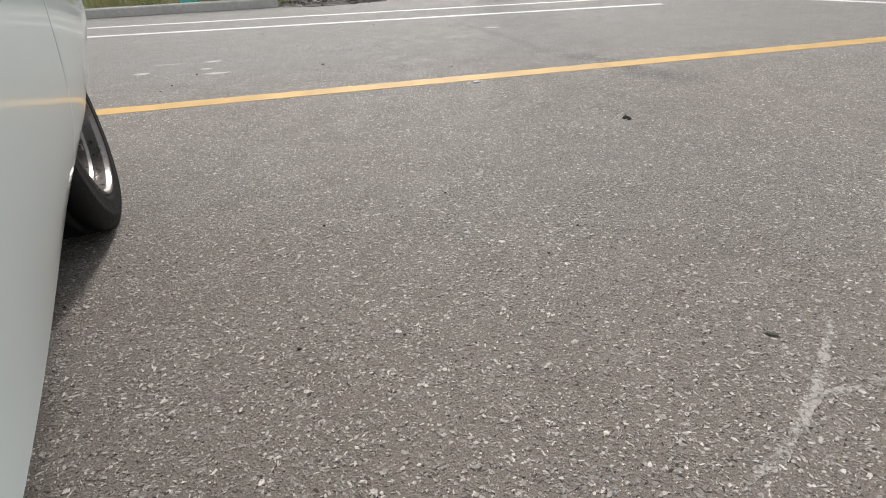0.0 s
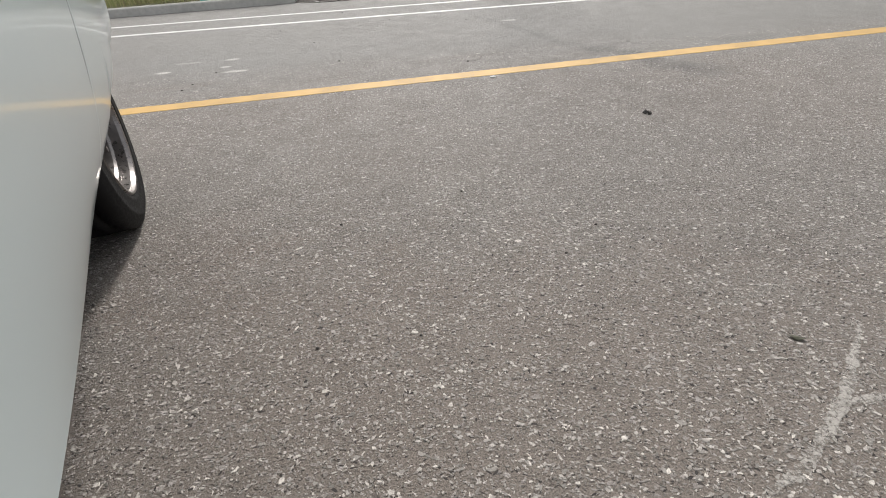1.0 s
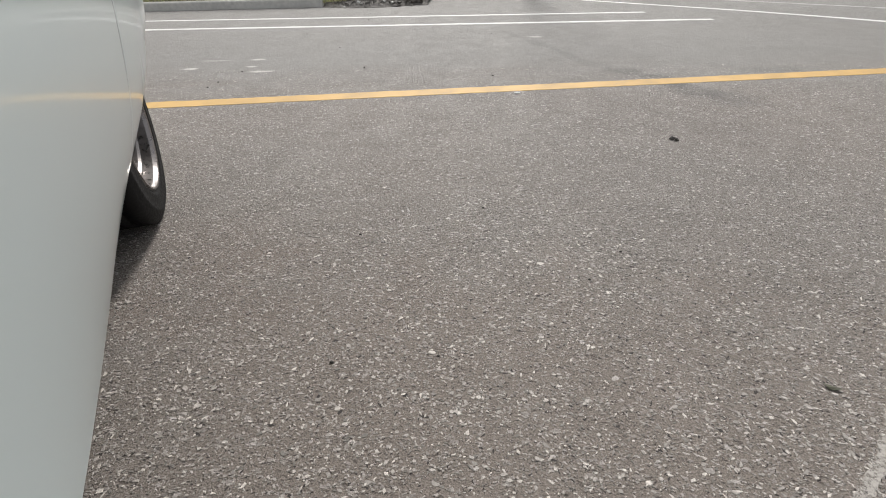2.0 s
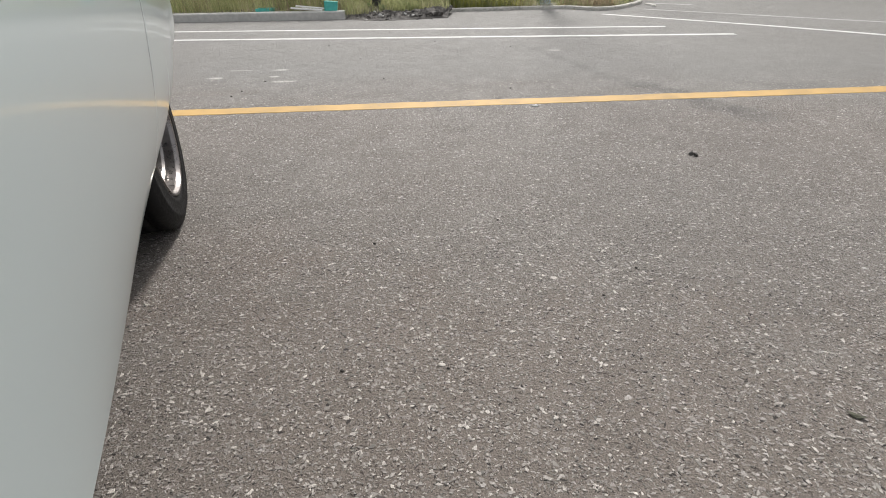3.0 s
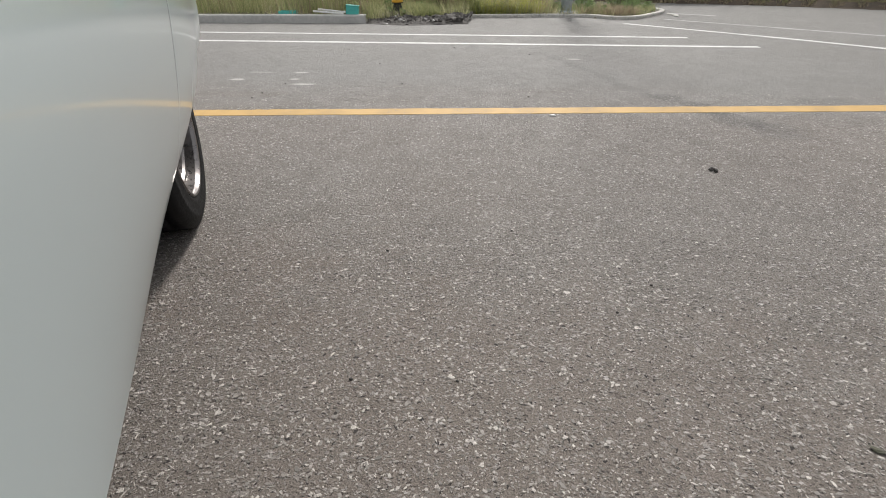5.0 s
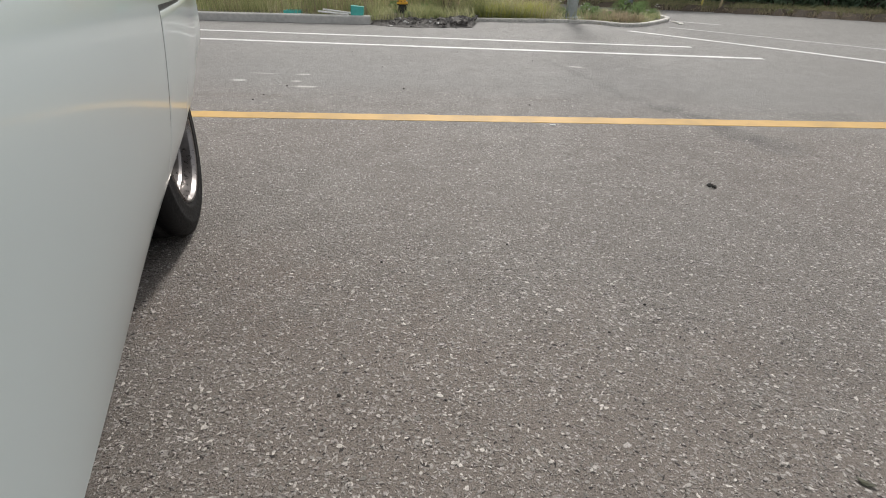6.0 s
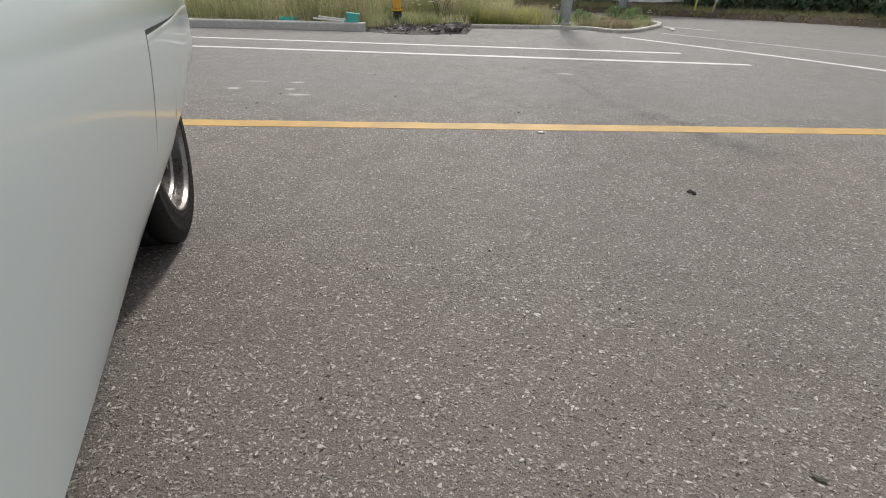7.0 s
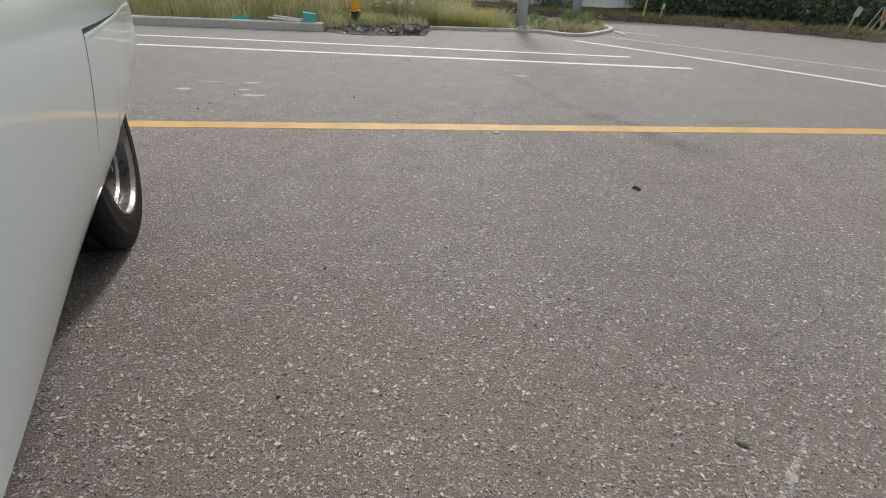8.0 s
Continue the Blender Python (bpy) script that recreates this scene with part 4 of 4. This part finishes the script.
def door_panel(side, y0=-0.42):
    """The back door: its sheet runs down to the sill before the seam, and above the waist gap on over the wing."""
    bm = bmesh.new()
    rows, grid = 56, {}
    turn = waist(0.575) + overhang(0.575)
    for i in range(121):
        for j in range(rows + 1):
            if i <= 60:
                low = edge_z(y0 + (seam(0.5) - y0) * i / 60)
                z = low + (turn - low) * j / 40 if j <= 40 else turn + (1.0 - turn) * (j - 40) / (rows - 40)
                y = y0 + (seam(z) - gap(z) - y0) * i / 60
            elif j >= 40:
                s = seam(1.0) - gap(1.0)
                y = s + (TAIL - s) * ((i - 60) / 60) ** 1.3
                low = waist(y) + overhang(y)
                z = low + (1.0 - low) * (j - 40) / (rows - 40)
            else:
                continue
            x = bulge(y, z)
            grid[i, j] = bm.verts.new((x if side > 0 else -WIDE - x, y, z))
    for i in range(120):
        for j in range(rows):
            if all(k in grid for k in ((i, j), (i + 1, j), (i + 1, j + 1), (i, j + 1))):
                q = (grid[i, j], grid[i + 1, j], grid[i + 1, j + 1], grid[i, j + 1])
                bm.faces.new(q if side < 0 else q[::-1])
    return flanged(bm, side)


def shade_strip(side):
    """Added black strip just behind the upright gap and the waist gap, in place of their shade."""
    bm = bmesh.new()

    def point(y, z, deep):
        x = bulge(y, z) - deep
        return bm.verts.new((x if side > 0 else -WIDE - x, y, z))

    low = edge_z(0.5) + 0.006
    up = [[point(seam(z) - gap(z) - 0.001, z, 0.0008), point(seam(z) + gap(z) + 0.001, z, 0.0008)] for z in [low + (0.752 - low) * k / 60 for k in range(61)]]
    along = [[point(y, waist(y) - 0.002, 0.005), point(y, waist(y) + overhang(y) + 0.002, 0.005)] for y in [0.573 + (TAIL - 0.04 - 0.573) * k / 60 for k in range(61)]]
    for run in (up, along):
        for a, b in zip(run, run[1:]):
            bm.faces.new((a[0], a[1], b[1], b[0]))
    bmesh.ops.recalc_face_normals(bm, faces=bm.faces)
    return bm


car = thing("car", "pale sage-white parked car with dusty glossy paint", "car")
GAP = 0.004
for side in (1, -1):
    part("rear_door", door_panel(side), PAINT, car, smooth=True)
    part("rear_quarter_panel", panel(lambda z: seam(z) + gap(z), lambda z: TAIL, side, (WHEEL_Y,), 240, 48, waist, 0.0028), PAINT, car, smooth=True)
    part("front_door", panel(lambda z: -1.42 + GAP, lambda z: -0.42 - 2 * GAP, side), PAINT, car, smooth=True)
    part("front_fender", panel(lambda z: -2.42, lambda z: -1.42 - GAP, side, (WHEEL_Y - WHEELBASE,), 60), PAINT, car, smooth=True)
    # added strip, black so that the gaps look deep and shaded
    part("gap_shade", shade_strip(side), GAP_SHADE, car, "black strip standing in for the shade in the door gap")
    # dark inner shell behind the gaps and sills
    bm = bmesh.new()
    for y0, y1 in ((-2.3, WHEEL_Y - WHEELBASE - 0.42), (WHEEL_Y - WHEELBASE + 0.5, WHEEL_Y - 0.56)):
        box(bm, -0.30, y0, 0.26, -0.20, y1, 0.60)
    box(bm, -0.10, -2.3, 0.82, -0.04, 1.2, 0.99)
    box(bm, -0.075, -0.40, 0.50, -0.035, 0.70, 0.80)
    if side < 0:
        bm.transform(Matrix.Translation((-WIDE, 0, 0)) @ Matrix.Diagonal((-1, 1, 1, 1)))
        bmesh.ops.reverse_faces(bm, faces=bm.faces)
    part("inner_sill", bm, UNDER, car)
    # door handles
    for y in (0.42, -0.55):
        bm = bmesh.new()
        box(bm, 0.0, y - 0.1, 0.905, 0.035, y + 0.1, 0.935, 0.01, 2)
        bm.transform(Matrix.Translation((bulge(y, 0.92), 0, 0)))
        if side < 0:
            bm.transform(Matrix.Translation((-WIDE, 0, 0)) @ Matrix.Diagonal((-1, 1, 1, 1)))
            bmesh.ops.reverse_faces(bm, faces=bm.faces)
        part("door_handle", bm, PAINT, car)
    # wheel houses
    for cy in (WHEEL_Y, WHEEL_Y - WHEELBASE):
        bm = bmesh.new()
        rings = []
        for deep in (0.016, 0.42):
            ring = []
            for a in [radians(6 + 168 * k / 24) for k in range(25)]:
                hy, hz = cy + (ARCH_R + 0.004) * math.cos(a), WHEEL_Z + (ARCH_R + 0.004) * math.sin(a)
                x = max(-0.30, bulge(hy, hz) - deep) if deep < 0.1 else -deep
                ring.append(bm.verts.new((x if side > 0 else -WIDE - x, hy, hz)))
            rings.append(ring)
        for k in range(24):
            bm.faces.new((rings[0][k], rings[0][k + 1], rings[1][k + 1], rings[1][k]))
        bm.faces.new(rings[1])
        part("wheel_house", bm, UNDER, car)
for side in (1, -1):
    bm = bmesh.new()
    rows = []
    for k in range(61):
        y = -2.42 + (TAIL + 2.42) * k / 60
        outer = bulge(y, 1.0) - 0.002
        rows.append([bm.verts.new((x if side > 0 else -WIDE - x, y, z)) for x, z in ((outer, 0.998), (outer - 0.03, 1.012), (min(-0.05, outer - 0.06), 1.016), (min(-0.09, outer - 0.09), 1.0))])
    for a, b in zip(rows, rows[1:]):
        for k in range(3):
            q = (a[k], b[k], b[k + 1], a[k + 1])
            bm.faces.new(q if side > 0 else q[::-1])
    bmesh.ops.recalc_face_normals(bm, faces=bm.faces)
    part("shoulder", bm, PAINT, car, smooth=True)
bm = bmesh.new()
box(bm, -WIDE + 0.2, -2.3, 0.26, -0.2, WHEEL_Y - 0.5, 0.36, 0.02)
box(bm, -WIDE + 0.36, WHEEL_Y - 0.5, 0.26, -0.36, TAIL - 0.1, 0.36, 0.02)
part("floor_pan", bm, UNDER, car)
# bonnet, deck, roof and glass
bm = bmesh.new()
box(bm, -WIDE + 0.02, -2.40, 0.96, -0.02, -1.30, 1.0, 0.03, 2)
part("bonnet", bm, PAINT, car)


def cabin_side(z, side):
    t = (z - 1.0) / 0.5
    return (-0.02 - 0.22 * t) if side > 0 else (-WIDE + 0.02 + 0.22 * t)


def slab_between(bm, quad, thick):
    """A thin plate on four corners."""
    vs = [bm.verts.new(q) for q in quad]
    f = bm.faces.new(vs)
    bm.normal_update()
    out = bmesh.ops.extrude_face_region(bm, geom=[f])["geom"]
    for v in [g for g in out if isinstance(g, bmesh.types.BMVert)]:
        v.co -= f.normal * thick
    bmesh.ops.recalc_face_normals(bm, faces=bm.faces)


for side in (1, -1):
    x0, x1 = cabin_side(1.0, side), cabin_side(1.48, side)
    for y0, y1, y2, y3 in ((-1.15, -0.44, -0.44, -0.62), (-0.36, 0.62, 0.55, -0.36), (0.70, 1.55, 1.2, 0.63)):
        bm = bmesh.new()
        slab_between(bm, [(x0, y0, 1.0), (x0, y1, 1.0), (x1, y2, 1.46), (x1, y3, 1.46)], 0.005)
        part("side_window", bm, GLASS, car)
    for y0, y1, w in ((-1.28, -0.70, 0.10), (-0.40, -0.40, 0.08), (0.66, 0.59, 0.09), (1.62, 1.25, 0.14)):
        bm = bmesh.new()
        slab_between(bm, [(x0, y0 - w / 2, 0.99), (x0, y0 + w / 2, 0.99), (x1, y1 + w / 2, 1.48), (x1, y1 - w / 2, 1.48)], 0.05)
        part("pillar", bm, PAINT, car)
for y0, y1 in ((-1.30, -0.68), (1.66, 1.28)):
    bm = bmesh.new()
    slab_between(bm, [(cabin_side(1.0, -1) + 0.06, y0, 1.0), (cabin_side(1.0, 1) - 0.06, y0, 1.0), (cabin_side(1.48, 1) - 0.06, y1, 1.47), (cabin_side(1.48, -1) + 0.06, y1, 1.47)], 0.006)
    part("windscreen", bm, GLASS, car)
bm = bmesh.new()
box(bm, cabin_side(1.48, -1), -0.72, 1.46, cabin_side(1.48, 1), 1.32, 1.52, 0.03, 2)
part("roof", bm, PAINT, car)
bm = bmesh.new()
box(bm, -WIDE + 0.02, 1.55, 0.96, -0.02, TAIL - 0.08, 1.0, 0.02, 2)
part("boot_lid", bm, PAINT, car)
for y, s in ((TAIL - 0.1, 1), (-2.46, -1)):
    bm = bmesh.new()
    box(bm, -WIDE + 0.16, min(y, y + 0.1), 0.42, -0.16, max(y, y + 0.1), 0.98, 0.04, 2)
    part("bumper", bm, PAINT, car)
    for x in (-0.28, -WIDE + 0.12):
        bm = bmesh.new()
        yy = y + 0.1 if s > 0 else y
        box(bm, x, yy - 0.02, 0.72, x + 0.16, yy + 0.02, 0.86, 0.015, 2)
        part("tail_lamp" if s > 0 else "headlamp", bm, LAMP_RED if s > 0 else LAMP_CLEAR, car)


def wheel(y, side):
    """A tyre with grooved tread and a dished alloy rim with turned rings."""
    axis = Vector((side, -0.028, -0.062)).to_track_quat("Z", "Y").to_matrix().to_4x4()
    m = pose(-0.209 if side > 0 else -WIDE + 0.209, y, WHEEL_Z) @ axis
    m = m @ Matrix.Diagonal((WHEEL_R / 0.33, WHEEL_R / 0.33, 1, 1))
    R, w = 0.33, 0.100
    prof = [(0.212, -w * 0.9), (0.235, -w), (0.285, -w * 1.02), (0.312, -w * 0.94)]
    for z0, z1 in ((-0.80, -0.44), (-0.34, -0.05), (0.05, 0.34), (0.44, 0.80)):
        prof += [(R - 0.001, z0 * w), (R, z1 * w), (R - 0.009, z1 * w + 0.001), (R - 0.009, z1 * w + 0.009)]
    prof = prof[:-2] + [(0.322, w * 0.9), (0.312, w * 0.96), (0.292, w * 1.03), (0.287, w * 1.055), (0.281, w * 1.035), (0.262, w * 1.06), (0.246, w * 1.05), (0.240, w * 1.065), (0.234, w * 1.04), (0.222, w * 0.98), (0.212, w * 0.9)]
    tyre = lathe(prof, m, 72, True)
    wob = part("tyre", tyre, RUBBER, car, "black tyre with moulded sidewall rings", True)
    rim_prof = [(0.205, -w * 0.7), (0.222, w * 0.80), (0.223, w * 1.0), (0.219, w * 1.05), (0.213, w * 1.03), (0.208, w * 0.90), (0.203, w * 0.55), (0.196, w * 0.45), (0.190, w * 0.50), (0.186, w * 0.62),
                (0.180, w * 0.64), (0.176, w * 0.55), (0.168, w * 0.12), (0.158, w * 0.02), (0.150, w * 0.10), (0.146, w * 0.28), (0.138, w * 0.32), (0.132, w * 0.22), (0.115, w * 0.30), (0.085, w * 0.42), (0.065, w * 0.5), (0.04, w * 0.55), (0.01, w * 0.55)]
    rim = part("rim", lathe(rim_prof, m, 144), RIM, wob, "worn silver wheel rim with turned rings")
    part("hub_cap", lathe([(0.05, w * 0.58), (0.046, w * 0.7), (0.03, w * 0.74), (0.005, w * 0.75)], m, 32), RIM, wob, smooth=True)
    for k in range(5):
        a = 2 * math.pi * k / 5
        part("wheel_nut", lathe([(0.011, w * 0.45), (0.011, w * 0.72)], m @ Matrix.Translation((0.085 * math.cos(a), 0.085 * math.sin(a), 0)), 6), RIM, wob)


for side in (1, -1):
    for y in (WHEEL_Y, WHEEL_Y - WHEELBASE):
        wheel(y, side)
car.matrix_world = CAR_AT


# ---- small things on the pavement ----
def small(name, x, y, rx, ry, rz, material, label, category, seed, group="", sink=0.3, rough=0.4):
    ob = linked(name, lump(rx, ry, rz, seed, rough, 2), material, rough < 0.5)
    ob.location = (x, y, gz(y) + rz * (1 - sink))
    return tagged(ob, label, category, group)


small("clod", 0.89, 1.94, 0.012, 0.009, 0.007, DARK_STONE, "small dark clod of earth on the asphalt", "clod", 1, rough=0.95)
small("clod", 0.905, 1.925, 0.009, 0.008, 0.007, DARK_STONE, "dark crumb beside the clod of earth", "clod", 2, rough=0.95)
small("litter", 0.26, 2.655, 0.022, 0.008, 0.006, LITTER, "small white scrap lying before the yellow line", "litter", 3)
for k, (x, y, s) in enumerate(((-0.38, 1.16, 0.004), (-0.34, 0.65, 0.004), (0.42, 1.08, 0.0035), (0.30, 0.95, 0.0035), (-0.10, 0.675, 0.003), (0.02, 1.33, 0.0035))):
    small("pebble", x, y, s * 1.3, s, s * 0.8, DARK_STONE, "tiny dark pebble on the asphalt", "pebble", 10 + k, "dark pebbles on the asphalt")
for k, (x, y) in enumerate(((-1.16, 4.05), (-0.80, 3.33), (-1.68, 4.77), (-1.24, 5.79), (-0.59, 4.97), (-1.69, 3.25), (-1.74, 2.98), (0.19, 4.62), (0.13, 3.06), (-1.75, 2.85))):
    small("pebble", x, y, 0.0065, 0.005, 0.004, DARK_STONE, "small dark pebble beyond the yellow line", "pebble", 30 + k, "dark pebbles on the asphalt")
for k, (x, y, s) in enumerate(((-0.335, 1.02, 0.011), (-0.115, 0.685, 0.012), (0.42, 0.40, 0.011), (0.28, 0.41, 0.010), (0.72, 0.575, 0.011), (-0.80, 0.555, 0.009), (0.20, 0.93, 0.009))):
    small("stone", x, y, s * 0.65, s * 0.4, 0.001, PEBBLE_FLUSH, "large pale stone set flush in the asphalt", "stone", 60 + k, "large pale stones in the asphalt", 0.6)
leaf = bmesh.new()
ring = [leaf.verts.new((0.015 * math.cos(a) * (1 + 0.3 * math.sin(3 * a)), 0.007 * math.sin(a), 0.002 + 0.002 * math.cos(2 * a))) for a in [2 * math.pi * k / 14 for k in range(14)]]
leaf.faces.new(ring)
bmesh.ops.solidify(leaf, geom=leaf.faces[:], thickness=0.0012)
leaf_ob = tagged(linked("leaf", leaf, DRY_LEAF), "curled dry olive leaf lying on the asphalt", "leaf")
leaf_ob.matrix_basis = pose(0.715, 0.615, 0.002, 0, 0, -25)


def chip_field(name, spots, label, seed, material=CHIPS):
    """Flat angular stone chips standing a hair proud of the binder: (x, y, radius)."""
    rng = random.Random(seed)
    verts, faces = [], []
    for x, y, r in spots:
        n, a0, k = len(verts), rng.uniform(0, 6.28), rng.choice((4, 5, 5, 6, 7))
        st, rot, h = rng.uniform(0.22, 0.75), rng.gauss(0.0, 0.7), rng.uniform(0.0003, 0.0014)
        reach = [r * rng.uniform(0.45, 1.25) for _ in range(k)]
        turn = [a0 + 2 * math.pi * (j + rng.uniform(-0.3, 0.3)) / k for j in range(k)]
        for ring_scale, z in ((1.0, -0.0004), (0.86, h)):
            for j in range(k):
                px, py = ring_scale * reach[j] * math.cos(turn[j]), ring_scale * reach[j] * math.sin(turn[j]) * st
                verts.append((x + px * math.cos(rot) - py * math.sin(rot), y + px * math.sin(rot) + py * math.cos(rot), z + gz(y)))
        for j in range(k):
            faces.append((n + j, n + (j + 1) % k, n + k + (j + 1) % k, n + k + j))
        faces.append(tuple(n + k + j for j in range(k)))
    return tagged(from_arrays(name, verts, faces, material), label, "stone chips", kind="stuff")


def pit_shade_field(name, spots, label, seed):
    """Flat dark flakes for small gaps and cracks beside the stones and the shade there: (x, y, length)."""
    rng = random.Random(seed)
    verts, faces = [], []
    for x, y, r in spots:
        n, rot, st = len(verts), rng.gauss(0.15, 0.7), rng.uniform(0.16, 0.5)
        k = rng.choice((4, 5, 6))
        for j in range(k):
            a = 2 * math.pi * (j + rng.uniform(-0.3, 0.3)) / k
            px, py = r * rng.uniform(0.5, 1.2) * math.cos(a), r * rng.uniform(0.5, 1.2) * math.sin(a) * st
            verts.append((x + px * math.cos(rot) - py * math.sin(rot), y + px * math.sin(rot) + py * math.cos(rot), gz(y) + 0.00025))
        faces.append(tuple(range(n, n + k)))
    return tagged(from_arrays(name, verts, faces, PIT_SHADE), label, "asphalt pits", kind="stuff")


_rng = random.Random(77)
spots, pits, big = [], [], []
while len(spots) < 70000:
    y = 0.15 + 1.75 * _rng.random() ** 1.05
    x = _rng.uniform(-1.3 - 0.25 * y, 1.1 + 0.55 * y)
    if y > 1.0 and _rng.random() < (y - 1.0) / 0.9:
        continue
    if noise.noise(Vector((x * 3.1, y * 3.1, 4.0))) + 0.5 * noise.noise(Vector((x * 9.0, y * 9.0, 1.0))) < _rng.uniform(-1.0, 0.35) and _rng.random() < 0.5:
        continue
    r = min(0.0080, 0.0013 + _rng.expovariate(1 / 0.0017))
    spots.append((x, y, r))
    # dark flake on the stone's near side, painting the shade it throws
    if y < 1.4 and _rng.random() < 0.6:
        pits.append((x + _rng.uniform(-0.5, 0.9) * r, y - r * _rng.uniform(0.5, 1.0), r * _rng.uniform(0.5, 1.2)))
# larger stones, scattered over the whole bay
while len(big) < 15000:
    y = 0.3 + 3.0 * _rng.random()
    x = _rng.uniform(-1.3 - 0.35 * y, 1.1 + 0.75 * y)
    if noise.noise(Vector((x * 2.3, y * 2.3, 9.0))) > _rng.uniform(-0.7, 0.5):
        big.append((x, y, _rng.uniform(0.0026, 0.0048) + (0.0008 if y > 1.0 else 0.0) + _rng.expovariate(1 / 0.0012)))
chip_field("stone_chips", spots, "pale stone chips exposed in the asphalt surface", 78)
chip_field("pale_stones", big, "larger pale stones scattered in the asphalt surface", 80, PALE_CHIPS)
pit_shade_field("chip_shade_pits", pits, "dark pits, cracks and painted shade beside the stone chips", 79)


# ---- scraped marks in the pavement ----
def dust_material(name, most):
    m, nt, b = surface(name, (0.46, 0.44, 0.40), 0.9)
    p = place(nt)
    k = maths(nt, "ADD", noise_at(nt, p, 130.0, 4.0, 0.7), maths(nt, "MULTIPLY", noise_at(nt, p, 22.0, 2.0), 0.6))
    nt.links.new(ramp(nt, k, 0.60, 0.95, 0.0, most), b.inputs["Alpha"])
    nt.links.new(mixed(nt, noise_at(nt, p, 300.0), (0.28, 0.26, 0.235, 1), (0.46, 0.435, 0.40, 1)), b.inputs["Base Color"])
    return m


DUST, FAINT_DUST = dust_material("pale_scrape_dust", 0.75), dust_material("faint_scrape_dust", 0.28)


def scrape(points, width, label, seed, material=DUST):
    rng = random.Random(seed)
    pts = arc_points(points, 8)
    verts, faces, extra = [], [], []
    for k, (x, y) in enumerate(pts):
        ax, ay = pts[max(0, k - 1)]
        bx, by = pts[min(len(pts) - 1, k + 1)]
        l = math.hypot(bx - ax, by - ay)
        nx, ny = -(by - ay) / l, (bx - ax) / l
        w = width * (0.6 + 0.7 * rng.random()) * min(1, 0.35 + 2.5 * k / len(pts), 0.35 + 2.5 * (1 - k / len(pts)))
        for s in (-1, 1):
            verts.append((x + nx * w * s * 0.5, y + ny * w * s * 0.5, 0.0022))
        if k:
            faces.append((2 * k - 2, 2 * k - 1, 2 * k + 1, 2 * k))
        for _ in range(3):
            o = rng.gauss(0, 0.5) * w
            extra.append((x + nx * o + rng.uniform(-0.01, 0.01), y + ny * o + rng.uniform(-0.01, 0.01), rng.uniform(0.0015, 0.004)))
    tagged(from_arrays("scrape_mark", verts, faces, material), label, "scrape mark", kind="structure")
    chip_field("scrape_chips", extra, "pale crushed stone along the scrape mark", seed + 1)


scrape([(0.874, 0.652), (0.82, 0.59), (0.766, 0.532), (0.725, 0.488), (0.695, 0.459), (0.628, 0.405), (0.55, 0.342), (0.512, 0.328), (0.46, 0.30)], 0.022, "pale scraped gouge in the asphalt", 5)
scrape([(0.98, 0.50), (0.90, 0.49), (0.82, 0.475), (0.735, 0.465), (0.70, 0.455)], 0.013, "pale scraped gouge branching off the longer one", 8)
scrape([(0.86, 0.44), (0.80, 0.40), (0.75, 0.35), (0.72, 0.30)], 0.011, "short pale scraped scratch in the asphalt", 11)
scrape([(0.595, 0.728), (0.65, 0.738), (0.70, 0.752), (0.76, 0.775), (0.817, 0.806)], 0.014, "faint pale scrape curving over the asphalt", 14, FAINT_DUST)
scrape([(1.10, 1.225), (1.16, 1.21), (1.22, 1.187)], 0.016, "faint short pale scrape in the asphalt", 17, FAINT_DUST)
